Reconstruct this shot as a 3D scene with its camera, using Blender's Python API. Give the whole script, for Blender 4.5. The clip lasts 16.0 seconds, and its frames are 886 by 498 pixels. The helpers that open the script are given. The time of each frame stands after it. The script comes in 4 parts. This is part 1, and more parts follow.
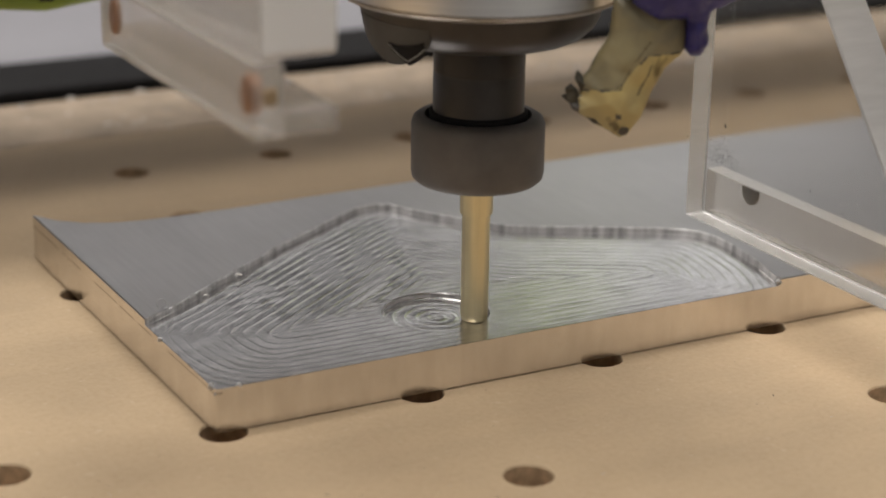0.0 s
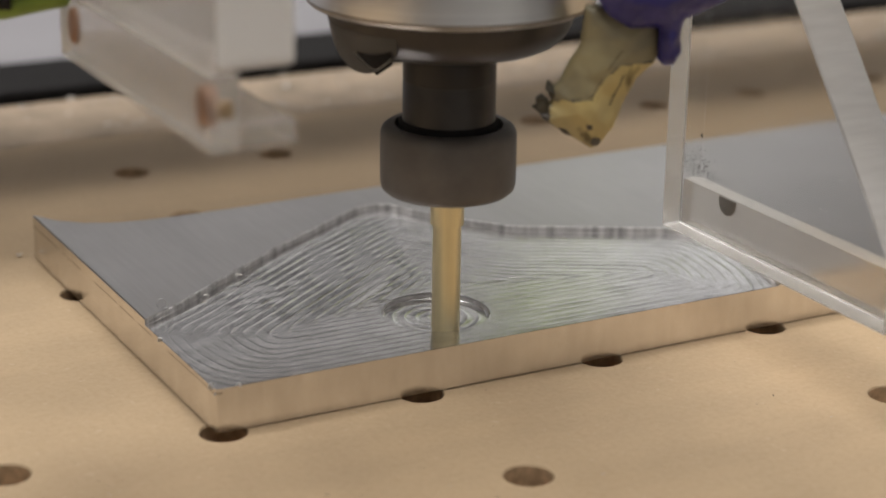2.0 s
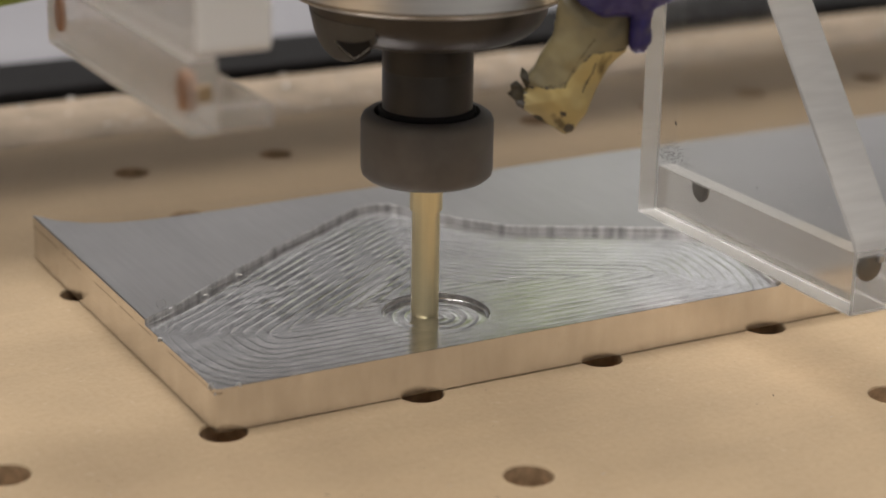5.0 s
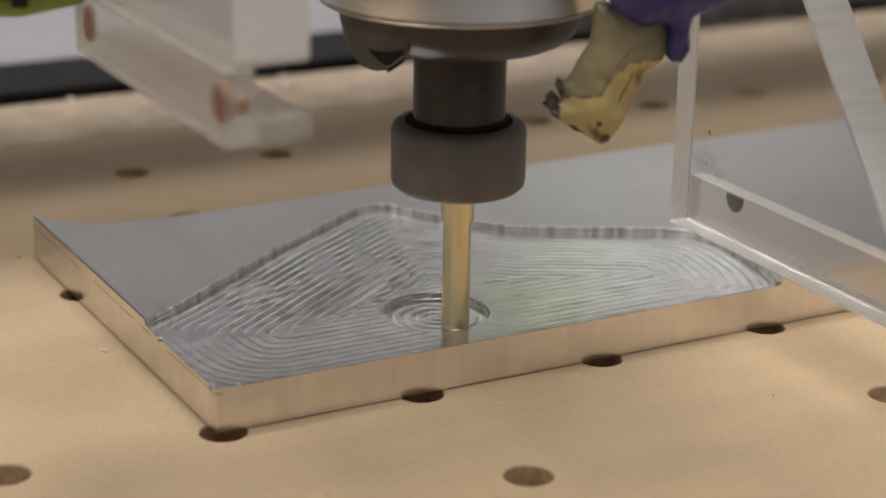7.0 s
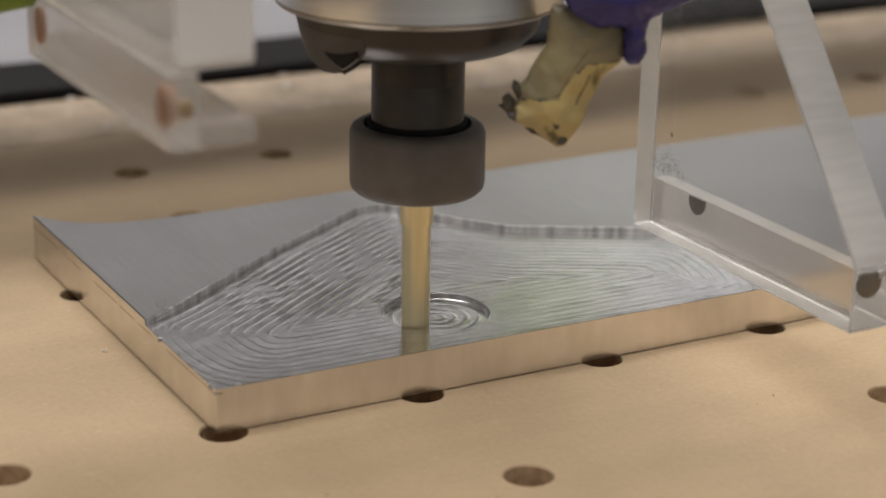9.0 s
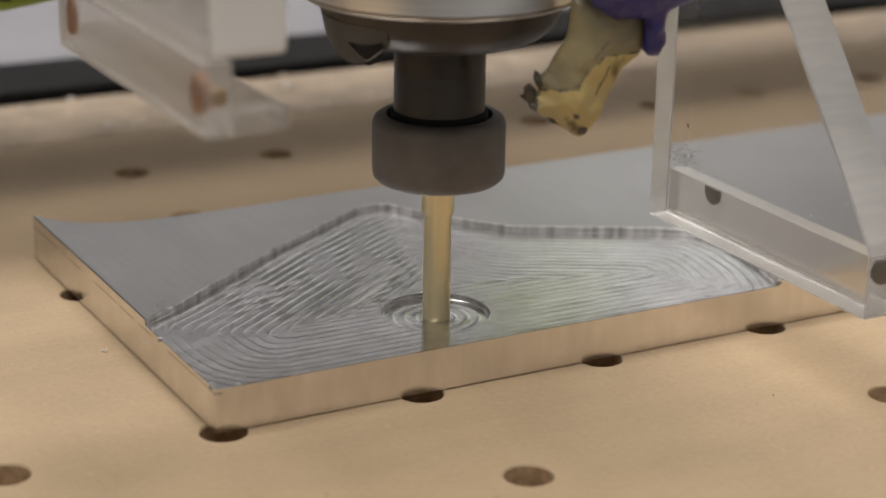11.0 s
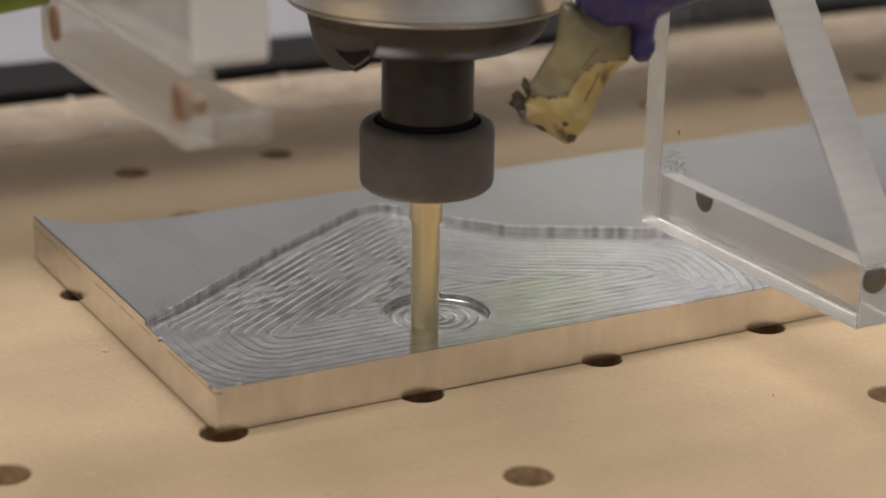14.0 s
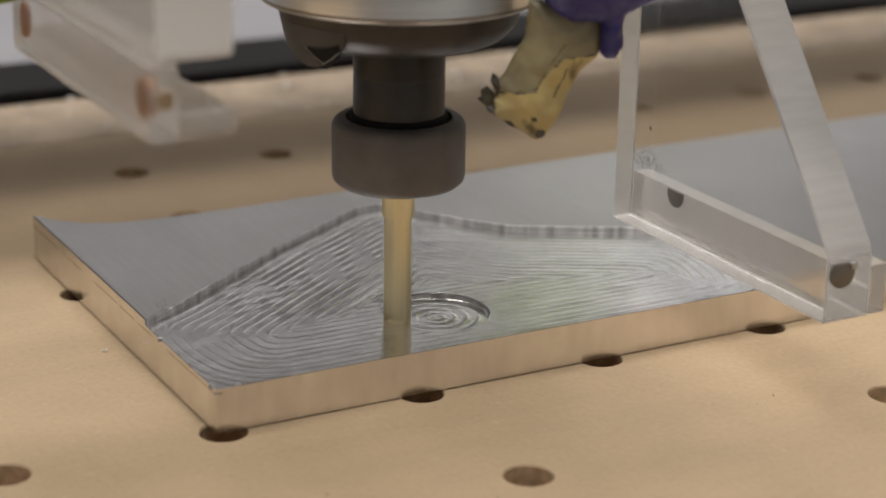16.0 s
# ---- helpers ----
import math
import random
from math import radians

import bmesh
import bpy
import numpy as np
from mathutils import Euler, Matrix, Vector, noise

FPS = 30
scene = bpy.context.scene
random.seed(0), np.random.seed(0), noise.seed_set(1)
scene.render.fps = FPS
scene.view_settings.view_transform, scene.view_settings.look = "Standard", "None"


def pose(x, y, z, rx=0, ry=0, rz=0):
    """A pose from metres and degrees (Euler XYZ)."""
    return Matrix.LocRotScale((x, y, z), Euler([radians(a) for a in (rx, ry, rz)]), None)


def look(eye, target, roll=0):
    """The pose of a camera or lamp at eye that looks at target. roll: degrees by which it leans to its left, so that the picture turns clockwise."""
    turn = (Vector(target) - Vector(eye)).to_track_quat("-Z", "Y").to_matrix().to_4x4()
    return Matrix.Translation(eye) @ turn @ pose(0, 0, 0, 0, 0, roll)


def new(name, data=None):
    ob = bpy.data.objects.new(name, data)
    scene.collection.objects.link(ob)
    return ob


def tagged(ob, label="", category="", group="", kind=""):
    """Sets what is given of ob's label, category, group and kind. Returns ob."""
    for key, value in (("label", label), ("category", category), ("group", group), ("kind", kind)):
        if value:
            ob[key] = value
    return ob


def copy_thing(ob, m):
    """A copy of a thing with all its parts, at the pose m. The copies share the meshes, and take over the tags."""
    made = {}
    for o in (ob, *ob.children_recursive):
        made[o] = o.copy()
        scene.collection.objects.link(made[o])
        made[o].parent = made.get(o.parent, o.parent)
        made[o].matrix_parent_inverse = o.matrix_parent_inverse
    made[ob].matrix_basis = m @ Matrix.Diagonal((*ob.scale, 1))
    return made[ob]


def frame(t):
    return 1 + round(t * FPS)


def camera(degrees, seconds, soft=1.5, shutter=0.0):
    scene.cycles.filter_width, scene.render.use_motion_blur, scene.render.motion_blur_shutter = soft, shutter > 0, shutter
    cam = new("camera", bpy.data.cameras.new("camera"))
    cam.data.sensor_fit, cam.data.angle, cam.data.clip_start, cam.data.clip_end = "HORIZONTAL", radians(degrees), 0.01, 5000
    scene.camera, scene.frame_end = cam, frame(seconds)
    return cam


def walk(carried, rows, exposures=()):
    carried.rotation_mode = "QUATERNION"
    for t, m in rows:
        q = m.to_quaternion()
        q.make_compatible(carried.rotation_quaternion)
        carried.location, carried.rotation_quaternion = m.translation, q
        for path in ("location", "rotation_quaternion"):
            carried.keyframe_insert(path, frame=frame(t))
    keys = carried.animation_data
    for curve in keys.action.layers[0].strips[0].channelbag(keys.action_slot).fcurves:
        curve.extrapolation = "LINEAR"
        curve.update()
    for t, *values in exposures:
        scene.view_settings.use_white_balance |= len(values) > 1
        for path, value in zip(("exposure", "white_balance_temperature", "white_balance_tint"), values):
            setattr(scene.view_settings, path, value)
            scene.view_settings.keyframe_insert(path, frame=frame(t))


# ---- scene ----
cam = camera(25.10, 16.0, soft=1.8)
EYE = (-0.1522, -0.3830, 0.1842)
AIM = (EYE[0] + 0.45074, EYE[1] + 0.83192, EYE[2] - 0.32363)
walk(cam, [(0.0, look(EYE, AIM, 0.89)), (16.0, look(EYE, AIM, 0.89))])
cam.data.dof.use_dof = True
cam.data.dof.focus_distance = 0.487
cam.data.dof.aperture_fstop = 11.5

# ---- light: a closed workshop with ceiling tubes and an added wall fill ----
world = bpy.data.worlds.new("world")
scene.world = world
world.use_nodes = True
world.node_tree.nodes["Background"].inputs[0].default_value = (0.9, 0.95, 1.0, 1)
world.node_tree.nodes["Background"].inputs[1].default_value = 0.2
scene.view_settings.exposure = 0.0


def lamp(name, place, target, sx, sy, power, colour):
    data = bpy.data.lights.new(name, "AREA")
    data.shape, data.size, data.size_y, data.energy, data.color = "RECTANGLE", sx, sy, power, colour
    ob = new(name, data)
    ob.matrix_world = look(place, target)
    return ob


lamp("ceiling_tube_light", (-0.14, -0.50, 1.80), (-0.14, -0.50, 0), 1.3, 0.50, 19.0, (1.0, 0.955, 0.902))
lamp("ceiling_tube_light", (-0.02, 0.55, 1.80), (-0.02, 0.55, 0), 1.5, 0.48, 23.0, (1.0, 0.955, 0.905))
# Added lamp without a known source; brightens the far wall that the metal mirrors
lamp("wall_fill_light", (0.9, 1.55, 2.25), (0.9, 2.8, 1.5), 2.0, 0.25, 40, (1.0, 0.98, 0.96))

# ---- materials ----


class Mat:
    """Small helper that wires a node material."""

    def __init__(self, name, base, rough=0.5, metal=0.0, **extra):
        self.m = bpy.data.materials.new(name)
        self.m.use_nodes = True
        self.t = self.m.node_tree
        self.b = self.t.nodes["Principled BSDF"]
        self.b.inputs["Base Color"].default_value = (*base, 1)
        self.b.inputs["Roughness"].default_value = rough
        self.b.inputs["Metallic"].default_value = metal
        for k, v in extra.items():
            self.b.inputs[k.replace("_", " ")].default_value = v
        self.co = self.t.nodes.new("ShaderNodeTexCoord").outputs["Object"]

    def node(self, kind, **values):
        n = self.t.nodes.new(kind)
        for k, v in values.items():
            n.inputs[k].default_value = v
        return n

    def link(self, a, b):
        self.t.links.new(a, b)

    def space(self, scale):
        n = self.node("ShaderNodeMapping", Scale=scale)
        self.link(self.co, n.inputs["Vector"])
        return n.outputs["Vector"]

    def noise(self, scale, detail=3.0, stretch=(1, 1, 1), rough=0.5):
        n = self.node("ShaderNodeTexNoise", Scale=scale, Detail=detail, Roughness=rough)
        self.link(self.space(stretch), n.inputs["Vector"])
        return n.outputs["Fac"]

    def ramp(self, fac, *stops):
        n = self.t.nodes.new("ShaderNodeValToRGB")
        while len(n.color_ramp.elements) < len(stops):
            n.color_ramp.elements.new(0.5)
        for e, (p, c) in zip(n.color_ramp.elements, stops):
            e.position = p
            e.color = (*c, 1) if isinstance(c, tuple) else (c, c, c, 1)
        self.link(fac, n.inputs["Fac"])
        return n.outputs["Color"]

    def mix(self, a, b, fac, kind="MULTIPLY"):
        n = self.t.nodes.new("ShaderNodeMix")
        n.data_type, n.blend_type = "RGBA", kind
        for s, v in ((n.inputs["A"], a), (n.inputs["B"], b), (n.inputs["Factor"], fac)):
            if isinstance(v, (int, float)):
                s.default_value = v
            elif isinstance(v, tuple):
                s.default_value = (*v, 1)
            else:
                self.link(v, s)
        return n.outputs["Result"]

    def math(self, op, a, b):
        n = self.t.nodes.new("ShaderNodeMath")
        n.operation = op
        for s, v in zip(n.inputs, (a, b)):
            if isinstance(v, (int, float)):
                s.default_value = v
            else:
                self.link(v, s)
        return n.outputs[0]

    def set(self, key, out):
        self.link(out, self.b.inputs[key])
        return self

    def bump(self, height, strength=0.3, distance=0.0002):
        n = self.node("ShaderNodeBump", Strength=strength, Distance=distance)
        self.link(height, n.inputs["Height"])
        self.link(n.outputs["Normal"], self.b.inputs["Normal"])
        return self


def mdf_material():
    s = Mat("mdf", (0.5, 0.36, 0.2), 0.62)
    grain = s.ramp(s.noise(620, 6, rough=0.7), (0.28, (0.53, 0.382, 0.232)), (0.50, (0.58, 0.43, 0.270)), (0.74, (0.62, 0.468, 0.304)))
    cloud = s.mix(s.ramp(s.noise(9, 4), (0.3, 0.86), (0.7, 1.0)), s.ramp(s.noise(48, 4), (0.32, 0.93), (0.62, 1.0)), 1.0)
    streak = s.ramp(s.noise(14, 4, (0.35, 6, 1)), (0.3, 0.92), (0.75, 1.0))
    col = s.mix(s.mix(grain, cloud, 1.0), streak, 1.0)
    fibre = s.ramp(s.noise(260, 3, (1, 0.25, 1)), (0.27, (0.62, 0.50, 0.42)), (0.36, (1, 1, 1)))
    pale = s.ramp(s.noise(340, 3), (0.64, 0.0), (0.76, 0.22))
    col = s.mix(col, fibre, 0.14)
    s.set("Base Color", s.mix(col, (0.78, 0.68, 0.55), pale, "MIX"))
    s.bump(s.noise(2200, 4), 0.2, 0.00012)
    return s.m


def brushed_material(name, base, rough, stretch, amount=0.12, aniso=0.0):
    s = Mat(name, base, rough, 1.0)
    lines = s.noise(110, 6, stretch, 0.7)
    s.set("Roughness", s.math("ADD", s.math("MULTIPLY", lines, amount), rough - amount / 2))
    tone = s.ramp(lines, (0.3, tuple(0.86 * c for c in base)), (0.7, base))
    blot = s.ramp(s.noise(22, 4), (0.35, 0.9), (0.65, 1.0))
    s.set("Base Color", s.mix(tone, blot, 1.0))
    s.bump(lines, 0.12, 0.0001)
    return s.m


def floor_metal():
    """Milled floor: fine feed marks that run along each pass of the cutter."""
    s = Mat("milled_aluminium", (0.83, 0.83, 0.84), 0.24, 1.0)
    fine = s.noise(700, 3)
    lane = s.t.nodes.new("ShaderNodeAttribute")
    lane.attribute_name = "lane"
    feed = s.node("ShaderNodeTexNoise", Scale=1.0, Detail=3.0, Roughness=0.6)
    s.link(lane.outputs["Vector"], feed.inputs["Vector"])
    feed = feed.outputs["Fac"]
    s.set("Roughness", s.math("ADD", s.math("MULTIPLY", fine, 0.08), s.math("ADD", s.math("MULTIPLY", feed, 0.14), 0.09)))
    s.set("Base Color", s.ramp(s.noise(170, 4), (0.34, (0.68, 0.672, 0.675)), (0.58, (0.80, 0.795, 0.805))))
    s.bump(s.math("ADD", s.math("MULTIPLY", s.noise(450, 4), 0.5), s.math("ADD", s.math("MULTIPLY", s.noise(1500, 3), 0.25), s.math("MULTIPLY", feed, 0.8))), 0.17, 0.0001)
    return s.m


def wall_metal():
    """Cut flank of the pocket: upright cutter marks over dull torn metal."""
    s = Mat("milled_flank", (0.84, 0.83, 0.83), 0.5, 0.5)
    marks = s.noise(420, 4, (1, 1, 0.10))
    s.set("Base Color", s.ramp(marks, (0.34, (0.34, 0.335, 0.335)), (0.62, (0.68, 0.67, 0.67))))
    s.set("Roughness", s.math("ADD", s.math("MULTIPLY", s.noise(500, 3), 0.25), 0.42))
    s.bump(s.math("ADD", marks, s.math("MULTIPLY", s.noise(1300, 4), 0.4)), 0.45, 0.0003)
    return s.m


def dusty(name, base, rough, metal, scale=160, low=0.75, coat=0.0):
    s = Mat(name, base, rough, metal)
    a = s.ramp(s.noise(scale, 4), (0.3, tuple(low * c for c in base)), (0.7, base))
    s.set("Base Color", a)
    s.set("Roughness", s.math("ADD", s.math("MULTIPLY", s.noise(scale * 2, 3), 0.2), rough - 0.1))
    s.bump(s.noise(scale * 6, 2), 0.08, 0.0001)
    if coat:
        s.b.inputs["Coat Weight"].default_value = coat
    return s.m


def acrylic_material(name, rough, tint, ior=1.49):
    s = Mat(name, tint, rough, 0.0, Transmission_Weight=1.0, IOR=ior)
    s.set("Roughness", s.math("ADD", s.math("MULTIPLY", s.noise(90, 4), 0.06), rough))
    return s.m


def frosted_material():
    s = Mat("sawn_acrylic", (0.72, 0.71, 0.69), 0.5, 0.0, Transmission_Weight=0.68, IOR=1.4)
    lines = s.noise(70, 4, (1, 1, 9))
    s.set("Base Color", s.ramp(lines, (0.3, (0.68, 0.67, 0.655)), (0.7, (0.78, 0.77, 0.755))))
    s.bump(lines, 0.3, 0.0003)
    return s.m


def hazy_material():
    s = Mat("hazy_acrylic", (0.95, 0.92, 0.885), 0.3, 0.0, Transmission_Weight=0.79, IOR=1.2)
    s.set("Roughness", s.math("ADD", s.math("MULTIPLY", s.noise(60, 4), 0.12), 0.16))
    return s.m


def tape_material():
    s = Mat("masking_tape", (0.62, 0.45, 0.1), 0.5)
    col = s.ramp(s.noise(75, 4), (0.33, (0.43, 0.36, 0.19)), (0.62, (0.60, 0.48, 0.20)))
    dirt = s.ramp(s.noise(160, 4, (1, 1, 0.5)), (0.34, (0.22, 0.2, 0.17)), (0.42, (1, 1, 1)))
    s.set("Base Color", s.mix(col, dirt, 0.85))
    s.bump(s.noise(90, 3), 0.25, 0.0006)
    return s.m


def old_tape_material():
    s = Mat("olive_tape", (0.3, 0.25, 0.13), 0.4)
    col = s.ramp(s.noise(110, 4), (0.33, (0.20, 0.18, 0.125)), (0.66, (0.33, 0.285, 0.16)))
    s.set("Base Color", col)
    s.bump(s.noise(60, 3), 0.12, 0.0005)
    return s.m


def turned_material():
    s = Mat("turned_steel", (0.74, 0.72, 0.69), 0.28, 1.0, Anisotropic=0.75)
    t = s.t.nodes.new("ShaderNodeTangent")
    t.direction_type, t.axis = "RADIAL", "Z"
    s.link(t.outputs["Tangent"], s.b.inputs["Tangent"])
    lines = s.noise(60, 5, (0.2, 0.2, 8), 0.65)
    s.set("Base Color", s.ramp(lines, (0.3, (0.70, 0.695, 0.69)), (0.7, (0.84, 0.835, 0.83))))
    return s.m


def side_material():
    """Saw-cut edge: upright smears and a wavy polish."""
    s = Mat("sawn_aluminium_edge", (0.80, 0.78, 0.76), 0.2, 1.0)
    lean = s.node("ShaderNodeMapping", Rotation=(0, radians(28), 0), Scale=(1, 1, 0.22))
    s.link(s.co, lean.inputs["Vector"])
    rub = s.node("ShaderNodeTexNoise", Scale=210.0, Detail=5.0, Roughness=0.6)
    s.link(lean.outputs["Vector"], rub.inputs["Vector"])
    smear = s.math("ADD", s.math("MULTIPLY", s.noise(150, 5, (1, 1, 0.35), 0.6), 0.5), s.math("MULTIPLY", rub.outputs["Fac"], 0.5))
    wave = s.noise(420, 3, (1, 1, 0.5))
    s.set("Roughness", s.math("ADD", s.math("MULTIPLY", smear, 0.22), 0.09))
    tone = s.ramp(smear, (0.3, (0.68, 0.65, 0.63)), (0.68, (0.84, 0.82, 0.80)))
    # a broken dark scuff along the end face, a little below its top edge
    xyz = s.t.nodes.new("ShaderNodeSeparateXYZ")
    s.link(s.co, xyz.inputs[0])
    drift = s.math("MULTIPLY", s.math("SUBTRACT", s.noise(30, 3), 0.5), 0.0012)
    off = s.math("ABSOLUTE", s.math("SUBTRACT", s.math("ADD", xyz.outputs["Z"], drift), 0.0098), 0.0)
    band = s.math("MULTIPLY", s.math("LESS_THAN", off, 0.00022), s.math("LESS_THAN", xyz.outputs["X"], -0.0004))
    broken = s.math("MULTIPLY", band, s.math("GREATER_THAN", s.noise(85, 3), 0.45))
    s.set("Base Color", s.mix(tone, (0.30, 0.28, 0.26), s.math("MULTIPLY", broken, 0.75), "MIX"))
    s.bump(s.math("ADD", smear, s.math("MULTIPLY", wave, 0.4)), 0.35, 0.00035)
    return s.m


MDF = mdf_material()
PLATE_TOP = brushed_material("brushed_aluminium", (0.585, 0.575, 0.583), 0.34, (9, 0.4, 1), 0.14)
PLATE_SIDE = side_material()
MILLED = floor_metal()
FLANK = wall_metal()
STEEL = turned_material()
# the tan board's reflection in the rim is put into this colour
RIMSTEEL = dusty("tan_reflection_steel", (0.40, 0.355, 0.30), 0.42, 0.85)
BURNT = dusty("browned_steel", (0.058, 0.050, 0.047), 0.40, 0.3)
NUT_STEEL = dusty("oxide_black_steel", (0.165, 0.152, 0.142), 0.52, 0.3)
BAND_STEEL = dusty("worn_brown_steel", (0.056, 0.051, 0.048), 0.36, 0.4)
NECK_STEEL = dusty("dark_oiled_steel", (0.022, 0.020, 0.021), 0.34, 0.35)
GOLD = brushed_material("nitride_gold", (0.95, 0.84, 0.54), 0.42, (5, 5, 0.05), 0.12)
CLEAR = acrylic_material("clear_acrylic", 0.02, (0.95, 0.945, 0.93))
FROST = frosted_material()
SCREW = dusty("dark_screw", (0.20, 0.185, 0.165), 0.4, 0.5)
COPPER = dusty("brass_insert", (0.42, 0.25, 0.17), 0.5, 0.6)
OCHRE = dusty("dull_ochre", (0.42, 0.30, 0.17), 0.5, 0.2)
TAPE = tape_material()
OLDTAPE = old_tape_material()
BLUE = dusty("blue_tape", (0.036, 0.031, 0.20), 0.32, 0.0)
GREEN = dusty("green_sleeve", (0.20, 0.30, 0.035), 0.4, 0.0)
GREYPLASTIC = dusty("grey_plastic", (0.3, 0.3, 0.29), 0.5, 0.0)
BLACK = dusty("black_rail", (0.008, 0.007, 0.008), 0.9, 0.0)
DRILLED = dusty("drilled_board", (0.70, 0.50, 0.31), 0.8, 0.0, 400, 0.6)
DUSTWOOD = dusty("dusty_wood", (0.62, 0.49, 0.36), 0.7, 0.0, 60, 0.6)
LIPSTEEL = dusty("grey_steel", (0.062, 0.062, 0.065), 0.45, 0.1)
PALE = dusty("pale_board", (0.31, 0.305, 0.33), 0.6, 0.0, 12, 0.9)
ENAMEL = dusty("white_enamel", (0.80, 0.80, 0.78), 0.35, 0.0, 8, 0.95)
WALL = dusty("painted_wall", (0.68, 0.67, 0.66), 0.7, 0.0, 4, 0.85)
CONCRETE = dusty("concrete", (0.42, 0.41, 0.40), 0.7, 0.0, 6, 0.7)
DARKSTEEL = dusty("dark_locker", (0.085, 0.085, 0.092), 0.5, 0.0, 5, 0.7)
DARKPANEL = dusty("dark_panelling", (0.48, 0.47, 0.46), 0.6, 0.0, 3, 0.6)
# pane that glows only to be mirrored in the metal; no window is known
GLOWPANE = Mat("reflection_glow_pane", (0.8, 0.8, 0.8), 0.3, 0.0, Emission_Color=(0.93, 0.97, 1.0, 1), Emission_Strength=0.15).m
SIGN = dusty("mirror_green", (0.28, 0.37, 0.035), 0.4, 0.0, 14, 0.7)
HAZE = hazy_material()
MILKY = Mat("milky_acrylic", (0.95, 0.94, 0.93), 0.5, 0.0, Transmission_Weight=0.15, IOR=1.4).m
CREASE = dusty("crease_shade_tape", (0.24, 0.20, 0.11), 0.55, 0.0, 400, 0.6)
FLAPTAPE = dusty("dark_flap_tape", (0.085, 0.075, 0.055), 0.6, 0.0, 500, 0.35)
DIRT = dusty("metal_dust", (0.12, 0.11, 0.10), 0.6, 0.3)
PALECHIP = dusty("pale_chips", (0.85, 0.82, 0.78), 0.4, 0.0)
CHIP = dusty("aluminium_chip", (0.58, 0.58, 0.59), 0.45, 1.0)

# ---- mesh helpers ----


def mesh_of(name, bm, *mats):
    me = bpy.data.meshes.new(name)
    bm.to_mesh(me)
    bm.free()
    for m in mats:
        me.materials.append(m)
    return me


def part(name, bm, material, parent, label="", smooth=False):
    mats = material if isinstance(material, tuple) else (material,)
    me = mesh_of(name, bm, *mats)
    if smooth:
        me.shade_smooth()
        me.set_sharp_from_angle(angle=radians(38))
    ob = new(name, me)
    ob.parent = parent
    return tagged(ob, label)


def box(bm, lo, hi, bevel=0.0, mat=0):
    r = bmesh.ops.create_cube(bm, size=1.0)
    vs = r["verts"]
    for v in vs:
        v.co = Vector([lo[i] if v.co[i] < 0 else hi[i] for i in range(3)])
    faces = {f for v in vs for f in v.link_faces}
    for f in faces:
        f.material_index = mat
    if bevel:
        es = {e for v in vs for e in v.link_edges}
        bmesh.ops.bevel(bm, geom=list(es), offset=bevel, segments=2, affect="EDGES", profile=0.6)
    return bm


def lathe(bm, profile, seg=64, centre=(0, 0)):
    rings = []
    for r, z in profile:
        rings.append([bm.verts.new((centre[0] + r * math.cos(2 * math.pi * i / seg), centre[1] + r * math.sin(2 * math.pi * i / seg), z)) for i in range(seg)])
    for a, b in zip(rings, rings[1:]):
        for i in range(seg):
            bm.faces.new((a[i], a[(i + 1) % seg], b[(i + 1) % seg], b[i]))
    bm.faces.new(rings[0][::-1])
    bm.faces.new(rings[-1])
    return bm


def prism(bm, outline, z0, z1, axis=2, cap0=True, mat=0):
    """An outline of pairs, extruded along an axis; the pair takes the two other axes in order."""
    def put(p, h):
        q = list(p)
        q.insert(axis, h)
        return bm.verts.new(q)
    a = [put(p, z0) for p in outline]
    b = [put(p, z1) for p in outline]
    n = len(a)
    fs = [bm.faces.new((a[i], a[(i + 1) % n], b[(i + 1) % n], b[i])) for i in range(n)]
    top = bm.faces.new(b)
    fs.append(top)
    if cap0:
        fs.append(bm.faces.new(a[::-1]))
    for f in fs:
        f.material_index = mat
    return top


def tube(bm, points, radii, seg=14, flat=1.0):
    """A swept tube through points, squashed by flat across its second direction."""
    rings = []
    pts = [Vector(p) for p in points]
    for k, p in enumerate(pts):
        d = (pts[min(k + 1, len(pts) - 1)] - pts[max(k - 1, 0)]).normalized()
        u = d.cross(Vector((0.45, 0.83, 0))).normalized()
        v = d.cross(u)
        rings.append([bm.verts.new(p + radii[k] * (u * math.cos(2 * math.pi * i / seg) + flat * v * math.sin(2 * math.pi * i / seg))) for i in range(seg)])
    for a, b in zip(rings, rings[1:]):
        for i in range(seg):
            bm.faces.new((a[i], a[(i + 1) % seg], b[(i + 1) % seg], b[i]))
    bm.faces.new(rings[0][::-1])
    bm.faces.new(rings[-1])
    bmesh.ops.recalc_face_normals(bm, faces=bm.faces[:])
    return bm


def empty(name, label, category, place=(0, 0, 0), group=""):
    ob = new(name)
    ob.location = place
    return tagged(ob, label, category, group)


# ---- the room that closes the place ----


